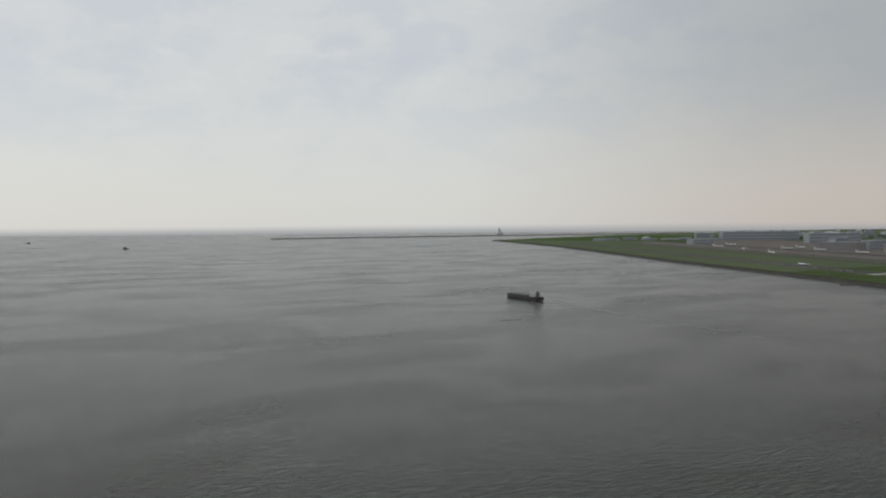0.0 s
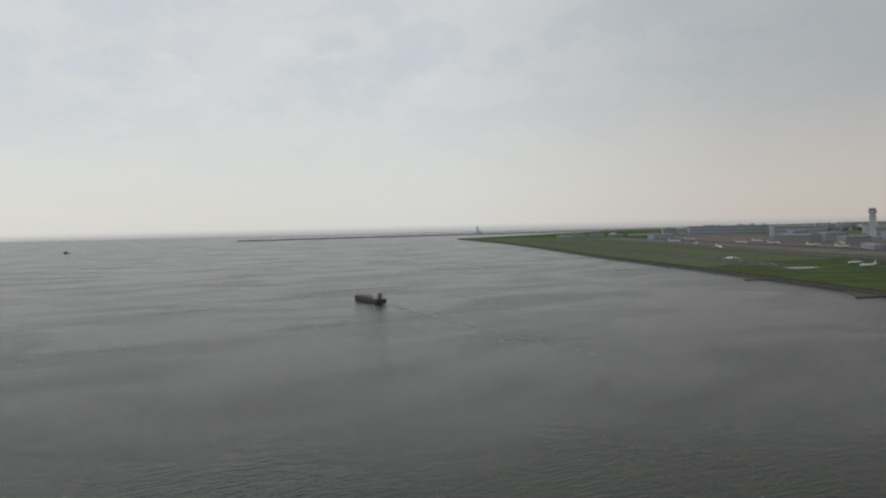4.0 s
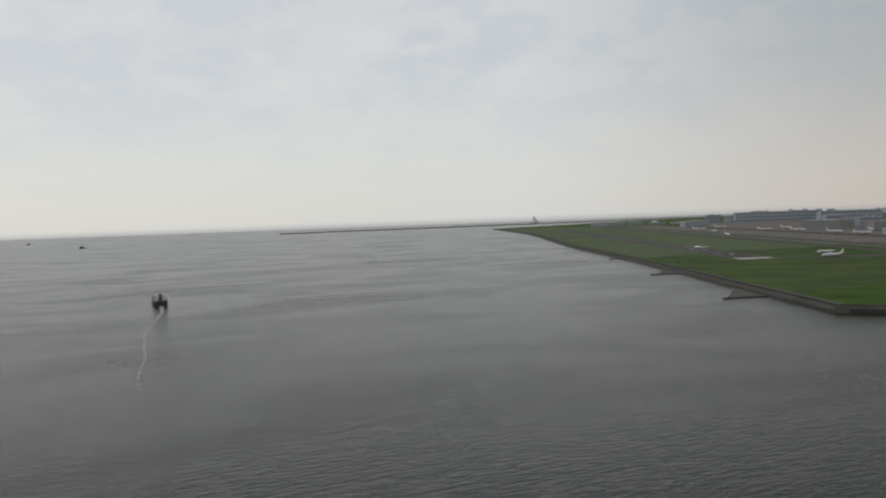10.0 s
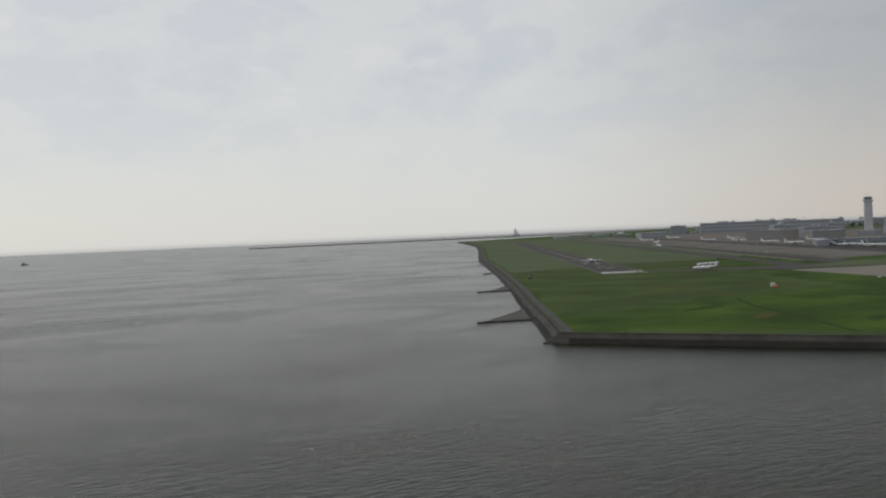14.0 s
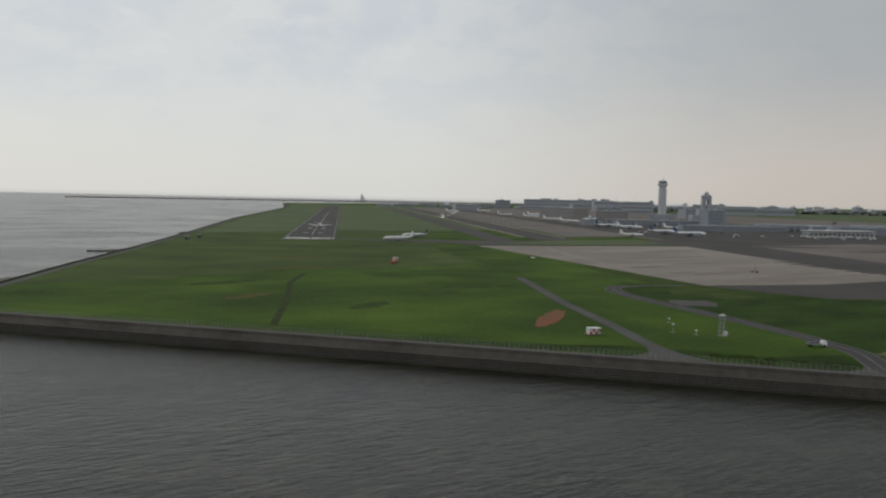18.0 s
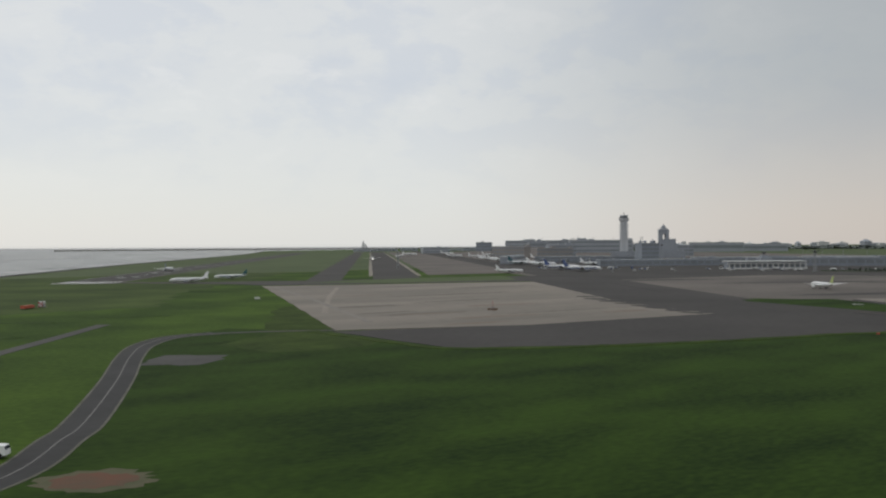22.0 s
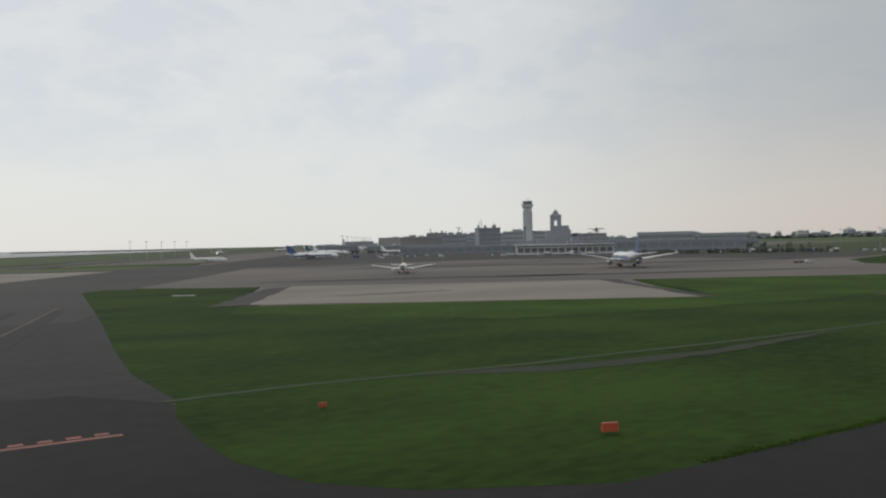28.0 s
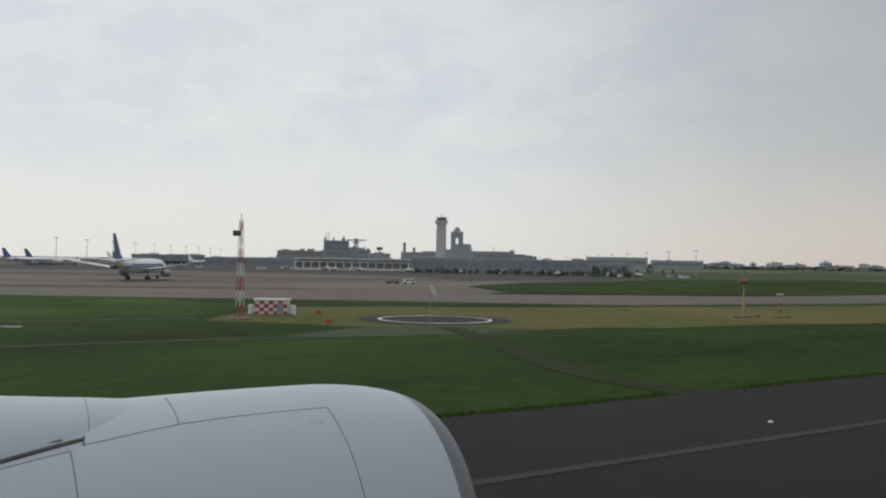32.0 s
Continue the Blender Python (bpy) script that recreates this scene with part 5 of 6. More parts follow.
def marker_post(x, y, h, banded, label):
    t = thing("marker_post", label, "post", "posts in the dry grass", pose(x, y, 0.1))
    low = 0.62 * h
    part("pole", Shape().bar((0, 0, 0), (0, 0, h), 0.035), GREY_METAL, t)
    for k in range(4):
        part("sleeve", Shape().bar((0, 0, 0.1 + (low - 0.1) * k / 4), (0, 0, 0.1 + (low - 0.1) * (k + 1) / 4), 0.12), DULL_RED if banded and k % 2 else CREAM, t)
    part("base", Shape().box((0.2, 0, 0.06), (2.2, 0.5, 0.12)), DARK_METAL, t)
    if banded:
        part("head", Shape().box((0, 0, h), (0.8, 0.2, 0.1)), WHITE_MATT, t)
    else:
        part("head", Shape().lathe([(-0.5, 0.1), (-0.42, 0.22), (0.42, 0.22), (0.5, 0.1)], (0, 0, h), 12, "x"), DULL_RED, t, "dull red drum on top")
    return t


marker_post(1204.9, 50.6, 3.2, False, "cream post with a dull red drum in dry grass")
marker_post(1208.4, 49.4, 2.1, True, "short cream and red banded post in dry grass")


def weather_station(x, y):
    t = thing("weather_station", "grey lattice instrument frame with white boxes", "instrument", m=pose(x, y, 0, 0, 0, 15))
    for a, b in (((-0.5, -0.5), (-0.35, -0.35)), ((0.5, -0.5), (0.35, -0.35)), ((0.5, 0.5), (0.35, 0.35)), ((-0.5, 0.5), (-0.35, 0.35))):
        part("leg", Shape().bar((*a, 0), (*b, 4.0), 0.06), GREY_METAL, t)
    for z in (0.8, 1.6, 2.4, 3.2):
        for p, q in (((-0.4, -0.4), (0.4, 0.4)), ((0.4, -0.4), (-0.4, 0.4)), ((-0.4, -0.4), (0.4, -0.4)), ((-0.4, 0.4), (0.4, 0.4))):
            part("brace", Shape().bar((*p, z), (*q, z + 0.3), 0.03, 4), GREY_METAL, t)
    part("platform", Shape().box((0, 0, 4.0), (1.3, 1.0, 0.12)), WHITE_MATT, t)
    part("cabinet", Shape().box((0.9, -0.4, 0.35), (1.1, 0.6, 0.7)), WHITE_MATT, t)
    part("slab", Shape().box((0, -0.4, 0.04), (2.6, 1.6, 0.08)), CONCRETE, t)
    for k in range(2):
        part("sensor", Shape().lathe([(0, 0.12), (0.25, 0.12)], (0.3 - 0.7 * k, 0, 4.05), 8), WHITE_MATT, t)
    return t


weather_station(807, 104)
for x, y, h in ((801.5, 111.5, 1.6), (803, 107, 0.8), (812, 121, 0.8)):
    t = thing("instrument_post", "small white instrument post on the grass", "instrument", "instrument posts", pose(x, y, 0))
    part("post", Shape().bar((0, 0, 0), (0, 0, h), 0.06), GREY_METAL, t)
    part("head", Shape().box((0, 0, h + 0.1), (0.5, 0.3, 0.22)), WHITE_MATT, t)
    part("slab", Shape().box((0, 0, 0.03), (0.9, 0.9, 0.06)), CONCRETE, t)


def flatbed_truck(x, y, turn):
    t = thing("flatbed_truck", "small flatbed truck with a white cab beside the road", "truck", m=pose(x, y, 0.05, 0, 0, turn))
    part("bed", Shape().box((-0.6, 0, 0.5), (2.6, 1.0, 0.12)), GREY_METAL, t)
    part("side_rail", Shape().box((-0.6, -0.5, 0.6), (2.6, 0.05, 0.2)), GREY_METAL, t)
    part("side_rail", Shape().box((-0.6, 0.5, 0.6), (2.6, 0.05, 0.2)), GREY_METAL, t)
    part("load", Shape().box((-0.8, 0, 0.75), (1.8, 0.8, 0.35), 0, 0.9), DARK_METAL, t)
    cab = part("cab", Shape().prism([(0.75, 0.3), (1.65, 0.3), (1.65, 0.75), (1.5, 1.15), (0.75, 1.2)], -0.48, 0.48), WHITE, t)
    cab.rotation_euler = (radians(90), 0, 0)
    part("windscreen", Shape().box((1.6, 0, 0.95), (0.06, 0.8, 0.32)), GLASS, t)
    for wx in (-1.4, 1.1):
        for s in (-1, 1):
            w = part("wheel", Shape().lathe([(-0.1, 0.22), (-0.08, 0.26), (0.08, 0.26), (0.1, 0.22)], (wx, s * 0.42, 0.26), 12, "y"), RUBBER, t)
    return t


flatbed_truck(811.5, 86.5, -34)


def container(x, y, turn, l, label):
    t = thing("container", label, "container", "white containers by the sea wall", pose(x, y, 0.05, 0, 0, turn))
    part("body", Shape().box((0, 0, 0.52), (l, 0.85, 0.85)), CONTAINER, t)
    for k in range(max(2, int(l / 0.5))):
        part("rib", Shape().box((-l / 2 + l * (k + 0.5) / max(2, int(l / 0.5)), -0.445, 0.52), (0.1, 0.06, 0.78)), CONTAINER, t)
    part("roof", Shape().box((0, 0, 0.975), (l + 0.06, 0.92, 0.06)), WHITE, t)
    for k in (-1, 1):
        part("skid", Shape().box((k * l * 0.35, 0, 0.05), (0.2, 0.9, 0.1)), DARK_METAL, t)
    return t


container(813.4, 48.9, -39, 0.6, "small white container beside the perimeter road")
container(814.4, 48.1, -39, 0.9, "small white container beside the perimeter road")
container(817.0, 46.0, -39, 3.8, "long low white container beside the perimeter road")


def tripod_marker(x, y):
    t = thing("tripod_mast", "thin dark red mast with low equipment on the concrete", "mast", m=pose(x, y, 0.1))
    part("mast", Shape().bar((0, 0, 0), (0, 0, 2.6), 0.06), RED, t)
    for k in range(3):
        a = radians(120 * k)
        part("leg", Shape().bar((0.9 * math.cos(a), 0.9 * math.sin(a), 0), (0, 0, 0.9), 0.05), DARK_METAL, t)
        part("box", Shape().box((1.1 * math.cos(a), 1.1 * math.sin(a), 0.22), (0.8, 0.5, 0.44)), SOIL_DULL, t)
    return t


tripod_marker(951, 193)


def van(x, y, turn, mat, label, l=2.6, h=1.1):
    t = thing("service_vehicle", label, "vehicle", "vehicles on the apron", pose(x, y, 0.05, 0, 0, turn))
    body = part("body", Shape().prism([(-l / 2, 0.2), (l / 2, 0.2), (l / 2, 0.55), (l / 2 - 0.35, h), (-l / 2, h)], -0.45, 0.45), mat, t)
    body.rotation_euler = (radians(90), 0, 0)
    part("window", Shape().box((0.1, 0, h * 0.75), (l * 0.7, 0.94, h * 0.22)), GLASS, t)
    for wx in (-l * 0.32, l * 0.32):
        for s in (-1, 1):
            part("wheel", Shape().lathe([(-0.09, 0.18), (-0.07, 0.22), (0.07, 0.22), (0.09, 0.18)], (wx, s * 0.38, 0.22), 10, "y"), RUBBER, t)
    return t


van(1227, 153, -25, DULL_RED, "dull red airfield vehicle on the apron", 2.8, 0.6)
van(1230, 151.5, -25, WHITE_MATT, "white airfield vehicle on the apron", 2.4, 1.0)
for x, y, l in ((1383, 253, 4), (1384, 217, 4.5), (1370, 235, 3), (1400, 262, 3.4), (1290, 345, 3), (1278, 360, 3), (1310, 335, 4), (1335, 325, 3.4), (1262, 395, 3), (1225, 395, 3), (1212, 468, 3), (1352, 310, 3)):
    van(x, y, -30 + (x * 7) % 60, WHITE_MATT, "white service vehicle on the far apron", l, 1.3)


def baggage_cart_train(x, y, turn, n):
    t = thing("baggage_tractor", "small tractor with a train of baggage carts on the apron", "vehicle", "baggage tractors on the apron", pose(x, y, 0.05, 0, 0, turn))
    part("tractor", Shape().box((0, 0, 0.35), (1.2, 0.7, 0.5)).box((-0.3, 0, 0.75), (0.5, 0.65, 0.35)), WHITE_MATT, t)
    for k in range(n):
        cart = part("cart", Shape().box((-1.7 - 1.5 * k, 0, 0.28), (1.25, 0.75, 0.12)), GREY_METAL, t)
        part("cover", Shape().box((-1.7 - 1.5 * k, 0, 0.65), (1.2, 0.7, 0.6), 0, 0.92), (BLUE, GREY_METAL, WHITE_MATT)[k % 3], cart)
        part("wheel", Shape().bar((-1.7 - 1.5 * k, -0.4, 0.12), (-1.7 - 1.5 * k, 0.4, 0.12), 0.12, 8), RUBBER, cart)
    return t


def fuel_truck(x, y, turn):
    t = thing("fuel_truck", "pale tank truck parked on the apron", "truck", "fuel trucks on the apron", pose(x, y, 0.05, 0, 0, turn))
    part("chassis", Shape().box((0, 0, 0.4), (4.0, 0.9, 0.2)), DARK_METAL, t)
    part("tank", Shape().lathe([(-1.9, 0.3), (-1.7, 0.6), (0.8, 0.6), (1.0, 0.3)], (0, 0, 1.05), 12, "x"), WHITE_MATT, t, "", True)
    cab = part("cab", Shape().box((1.6, 0, 0.85), (0.9, 1.0, 1.0)), WHITE, t)
    part("windscreen", Shape().box((2.06, 0, 1.05), (0.04, 0.85, 0.4)), GLASS, cab)
    for wx in (-1.4, -0.7, 1.5):
        for s in (-1, 1):
            part("wheel", Shape().lathe([(-0.1, 0.2), (-0.08, 0.25), (0.08, 0.25), (0.1, 0.2)], (wx, s * 0.4, 0.25), 10, "y"), RUBBER, t)
    return t


rng = random.Random(77)
for k in range(46):
    u = rng.random()
    x, y = 1236 + 165 * u + rng.uniform(-14, 14), 470 - 250 * u + rng.uniform(-16, 16)
    kind = k % 4
    if kind == 0:
        fuel_truck(x, y, rng.uniform(-70, 40))
    elif kind == 1:
        baggage_cart_train(x, y, rng.uniform(-70, 40), 2 + k % 3)
    else:
        van(x, y, rng.uniform(-70, 40), (WHITE_MATT, GREY_METAL, BLUE)[k % 3], ("white service vehicle on the far apron", "grey service vehicle on the far apron", "blue service vehicle on the far apron")[k % 3], rng.uniform(2.2, 4.0), rng.uniform(0.9, 1.6))


def floodlight_mast(x, y, h):
    t = thing("floodlight_mast", "tall thin apron floodlight mast", "lamp", "apron floodlights", pose(x, y, 0))
    part("pole", Shape().lathe([(0, 0.16), (h, 0.08)], n=8), GREY_METAL, t)
    part("ring", Shape().lathe([(h - 0.1, 0.6), (h + 0.05, 0.6)], n=10), GREY_METAL, t)
    for k in range(6):
        a = radians(60 * k)
        part("lamp", Shape().box((0.85 * math.cos(a), 0.85 * math.sin(a), h - 0.1), (0.3, 0.3, 0.22), 60 * k), GREY_METAL, t)
    return t


mast = floodlight_mast(1413, 236.7, 10.8)
for k in range(1, 9):
    copy_thing(mast, pose(1413 + 20.3 * k, 236.7 + 33.1 * k, 0))
mast = floodlight_mast(1201, 391.5, 12.2)
for k in range(1, 10):
    copy_thing(mast, pose(1201 + 17.4 * k, 391.5 + 28.8 * k, 0))
for k in range(5):
    copy_thing(mast, pose(1134 + 16.4 * k, 542.5 + 26 * k, 0))

# ---- terminal details ----


def chimney(x, y, h, r):
    t = thing("chimney", "slim dark grey chimney behind the buildings", "chimney", "pair of chimneys", pose(x, y, 0))
    part("shaft", Shape().lathe([(0, r * 1.2), (h, r)], n=12), TOWER_DARK, t)
    part("band", Shape().lathe([(h - 1.5, r * 1.15), (h, r * 1.1)], n=12), DARK_METAL, t)
    return t


chimney(1509, 632, 20.5, 1.1)
chimney(1516, 628, 16.5, 1.0)


def rooftop_radar(x, y, h):
    t = thing("radar_house", "small building with a rotating radar dish on its roof", "radar", m=pose(x, y, 0, 0, 0, -30))
    part("wall", Shape().box((0, 0, h * 0.32), (9, 7, h * 0.64)), TERM_A, t)
    part("turret", Shape().box((0, 0, h * 0.72), (4.5, 4, h * 0.18)), TERM_A, t)
    part("mast", Shape().bar((0, 0, h * 0.8), (0, 0, h * 0.93), 0.3), DARK_METAL, t)
    part("dish", Shape().rings([[(x2, -0.2 - 0.25 * abs(x2) / 2.2, z2) for x2, z2 in ((-1.6, h * 0.92), (0, h * 0.90), (1.6, h * 0.92), (1.6, h * 1.02), (0, h * 1.05), (-1.6, h * 1.02))], [(x2, 0.1 - 0.25 * abs(x2) / 2.2, z2) for x2, z2 in ((-1.6, h * 0.92), (0, h * 0.90), (1.6, h * 0.92), (1.6, h * 1.02), (0, h * 1.05), (-1.6, h * 1.02))]]), DARK_METAL, t)
    return t


rooftop_radar(1352, 388, 11.2)


def surface_radar(x, y, h):
    t = thing("surface_radar", "white bar radar antenna on a slim lattice tower", "radar", m=pose(x, y, 0, 0, 0, -35))
    for k in range(4):
        a, b = radians(45 + 90 * k), radians(135 + 90 * k)
        part("leg", Shape().bar((1.4 * math.cos(a), 1.4 * math.sin(a), 0), (0.8 * math.cos(a), 0.8 * math.sin(a), h - 1.2), 0.14), GREY_METAL, t)
        for j in range(4):
            part("brace", Shape().bar((1.2 * math.cos(a), 1.2 * math.sin(a), (h - 1.5) * j / 4), (1.1 * math.cos(b), 1.1 * math.sin(b), (h - 1.5) * (j + 1) / 4), 0.07), GREY_METAL, t)
    part("cabin", Shape().box((0, 0, h - 1.0), (2.2, 2.2, 1.0)), WHITE_MATT, t)
    part("pedestal", Shape().lathe([(h - 0.5, 0.5), (h, 0.35)], n=10), GREY_METAL, t)
    part("antenna_bar", Shape().box((0, 0, h + 0.35), (6.4, 0.6, 0.7), 0, 0.92), WHITE_MATT, t, "white rotating antenna bar")
    return t


surface_radar(1550, 801, 23.3)


def jet_bridge(a, b, h=3.0):
    a, b = Vector(a), Vector(b)
    d = b - a
    t = thing("jet_bridge", "pale grey boarding bridge on a wheeled leg", "jet bridge", "boarding bridges", pose(a.x, a.y, 0, 0, 0, math.degrees(math.atan2(d.y, d.x))))
    part("tunnel", Shape().box((d.length / 2, 0, h), (d.length, 1.6, 1.5)), TERM_A, t)
    part("window", Shape().box((d.length / 2, -0.82, h + 0.2), (d.length * 0.9, 0.05, 0.5)), GLASS, t)
    part("cab", Shape().box((d.length + 0.8, 0, h), (2.0, 2.2, 1.8)), GREY_METAL, t)
    part("leg", Shape().box((d.length * 0.8, 0, h / 2 - 0.4), (0.6, 1.2, h - 0.8)), DARK_METAL, t)
    part("rotunda", Shape().lathe([(0, 0.9), (h + 0.9, 0.9)], n=10), WHITE_MATT, t)
    return t


for k in range(7):
    base = Vector((1295, 602)) + (Vector((1345, 648)) - Vector((1295, 602))) * k / 6
    jet_bridge(base, base + Vector((-9, -12)))
for k in range(5):
    base = Vector((1350, 628)) + (Vector((1412, 567)) - Vector((1350, 628))) * k / 4
    jet_bridge(base, base + Vector((-12, -6)))

# ---- trees and far skyline ----


def tree_meshes(seed, h, w):
    rng = random.Random(seed)
    tr = Shape()
    tr.rings([[(r * math.cos(2 * math.pi * i / 7) + lean, r * math.sin(2 * math.pi * i / 7), z) for i in range(7)] for z, r, lean in ((0, 0.05 * h, 0), (h * 0.3, 0.035 * h, 0.02 * h), (h * 0.62, 0.02 * h, -0.01 * h))])
    for k in range(4):
        a = rng.uniform(0, 6.28)
        tr.bar((0.01 * h, 0, h * rng.uniform(0.28, 0.45)), (w * 0.3 * math.cos(a), w * 0.3 * math.sin(a), h * rng.uniform(0.6, 0.75)), 0.012 * h, 5)
    cr = Shape()
    for k in range(130):
        a, u, q = rng.uniform(0, 6.28), rng.random() ** 0.5, rng.uniform(-1, 1)
        rad = w * 0.5 * (1 - 0.55 * q * q) * u * rng.uniform(0.8, 1.15)
        c = Vector((rad * math.cos(a), rad * math.sin(a), h * (0.58 + 0.4 * q)))
        s = w * rng.uniform(0.07, 0.15)
        e = [Vector((rng.uniform(-1, 1), rng.uniform(-1, 1), rng.uniform(-1, 1))).normalized() * s for _ in range(4)]
        cr.add([c + e[0], c + e[1], c + e[2], c + e[3]], [(0, 1, 2), (0, 2, 3), (0, 3, 1), (1, 3, 2)])
    return tr.mesh("trunk", BARK), cr.mesh("crown", LEAF_HAZED)


TREES = [tree_meshes(k, h, w) for k, (h, w) in enumerate(((4.4, 3.6), (3.6, 3.8), (5.0, 3.4)))]


def tree(x, y, k, scale, turn):
    t = thing("tree", "low bushy haze-greyed tree in the row by the terminal", "tree", "trees along the terminal road", pose(x, y, 0, 0, 0, turn))
    t.scale = (scale,) * 3
    part("trunk", TREES[k][0], BARK, t)
    part("crown", TREES[k][1], LEAF_HAZED, t)
    return t


structure("grass_hedge_strip", ribbon_shape([(1318, 322), (1350, 279), (1384, 240)], 8, 0.07), GRASS_DARK, "dark grass strip under the row of trees")
rng = random.Random(11)
for k in range(110):
    u = k / 109
    x, y = 1326 + 56 * u, 307 - 67 * u
    tree(x + rng.uniform(-3, 3), y + rng.uniform(-3, 3), k % 3, rng.uniform(0.32, 0.55), rng.uniform(0, 360))
for k in range(48):
    u = k / 47
    x, y = 1392 + 128 * u, 452 - 112 * u + 14 * math.sin(u * 9)
    tree(x + rng.uniform(-5, 5), y + rng.uniform(-4, 4), k % 3, rng.uniform(0.5, 0.85), rng.uniform(0, 360))

woods = Shape()
rng = random.Random(5)
for k in range(2600):
    u = rng.random()
    d = rng.uniform(0, 260)
    x, y = 2250 + 1500 * u + d * 0.5, 1500 - 1500 * u + 250 * math.sin(u * 3) + d * 0.7
    h = rng.uniform(5, 9.5)
    s = rng.uniform(6, 15)
    c = Vector((x, y, h * 0.45))
    e = [Vector((rng.uniform(-1, 1) * s, rng.uniform(-1, 1) * s, rng.uniform(-0.5, 0.55) * h)) for _ in range(5)]
    woods.add([c + q for q in e], [(0, 1, 2), (0, 2, 3), (0, 3, 1), (1, 3, 2), (0, 4, 1), (1, 4, 2), (2, 4, 0)])
tagged(part("distant_woods", woods, LEAF_FAR), "far line of haze-greyed trees beyond the airfield", "trees", "", "stuff")


def distant_building(x, y, w, d, h, turn, mat, seed):
    t = thing("distant_building", "small pale far building on the skyline", "building", "far skyline buildings", pose(x, y, 0, 0, 0, turn))
    rg = random.Random(seed)
    part("wall", Shape().box((0, 0, h / 2), (w, d, h)), mat, t)
    if seed % 7 == 3:
        part("roof", Shape().rings([[(u * w * 0.5, -d * 0.5, h), (u * w * 0.5, d * 0.5, h), (u * w * 0.12, 0, h * 1.35)] for u in (-1, 1)]), mat, t)
    else:
        part("roof", Shape().box((rg.uniform(-0.2, 0.2) * w, 0, h + h * 0.07), (w * rg.uniform(0.3, 0.7), d * 0.6, h * 0.14)), mat, t)
    n = max(2, int(h / 5))
    for k in range(n):
        part("window_band", Shape().box((0, -d / 2, h * (k + 0.55) / n), (w * 0.9, 0.4, h / n * 0.35)), PANE, t)
    return t


rng = random.Random(8)
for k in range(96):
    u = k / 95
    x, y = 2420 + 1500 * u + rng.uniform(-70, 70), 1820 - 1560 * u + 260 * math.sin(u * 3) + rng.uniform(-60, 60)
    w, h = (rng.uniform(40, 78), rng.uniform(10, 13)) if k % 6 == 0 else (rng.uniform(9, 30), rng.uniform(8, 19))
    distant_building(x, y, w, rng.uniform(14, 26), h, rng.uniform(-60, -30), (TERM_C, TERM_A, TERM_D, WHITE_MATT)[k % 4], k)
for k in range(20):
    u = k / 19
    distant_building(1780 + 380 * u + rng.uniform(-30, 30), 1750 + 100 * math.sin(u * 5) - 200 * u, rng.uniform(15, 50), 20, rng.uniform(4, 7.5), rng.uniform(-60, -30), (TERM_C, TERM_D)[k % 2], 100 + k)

# far fields and pavements beyond the terminals
for a, b, w in (((1500, 60), (2400, 700), 14), ((1560, -60), (2600, 680), 18), ((1700, 150), (2500, 760), 7)):
    structure("far_pavement", ribbon_shape([a, b], w, 0.05), CONCRETE_B, "far grey pavement across the airfield")
flat("far_field", [(2500, 1700), (3700, -100), (5600, -400), (5600, 2900), (2700, 2480)], 0.02, GRASS_FAR, "far haze-dulled green land behind the airfield")

# ---- the sea ----


def cargo_ship(x, y, heading):
    t = thing("cargo_ship", "dark low cargo ship with a white stern house", "ship", m=pose(x, y, SEA_Z, 0, 0, heading))
    hull = Shape()
    out = [(-23, 3.2), (-21, 3.6), (14, 3.6), (19, 2.6), (23.5, 0.0), (19, -2.6), (14, -3.6), (-21, -3.6), (-23, -3.2)]
    hull.rings([[(px * k, py * k2, z) for px, py in out] for k, k2, z in ((0.95, 0.85, -1.2), (0.98, 0.97, 0.4), (1.0, 1.0, 2.2), (1.01, 1.0, 2.7))])
    part("hull", hull, HULL, t)
    for k in range(5):
        part("hatch", Shape().box((-9 + 5.4 * k, 0, 3.1), (4.8, 5.2, 0.9)), DARK_METAL if k % 2 else HULL, t)
    h = part("deckhouse", Shape().box((-16.5, 0, 3.7), (4.6, 5.6, 2.2)), WHITE_MATT, t, "white deckhouse at the stern")
    part("bridge", Shape().box((-16.2, 0, 5.3), (2.6, 6.2, 1.0)), WHITE_MATT, h)
    part("bridge_window", Shape().box((-14.85, 0, 5.4), (0.1, 5.6, 0.4)), GLASS, h)
    part("funnel", Shape().box((-20, 0, 4.6), (1.6, 1.8, 3.6), 0, 0.85), DARK_METAL, t)
    part("mast", Shape().bar((-16.4, 0, 5.8), (-16.4, 0, 8.5), 0.14), GREY_METAL, t)
    part("foremast", Shape().bar((20, 0, 2.6), (20, 0, 7.5), 0.14), GREY_METAL, t)
    part("rail", Shape().bar((-22, 3.4, 3.4), (13, 3.5, 3.4), 0.07).bar((-22, -3.4, 3.4), (13, -3.5, 3.4), 0.07), GREY_METAL, t)
    return t


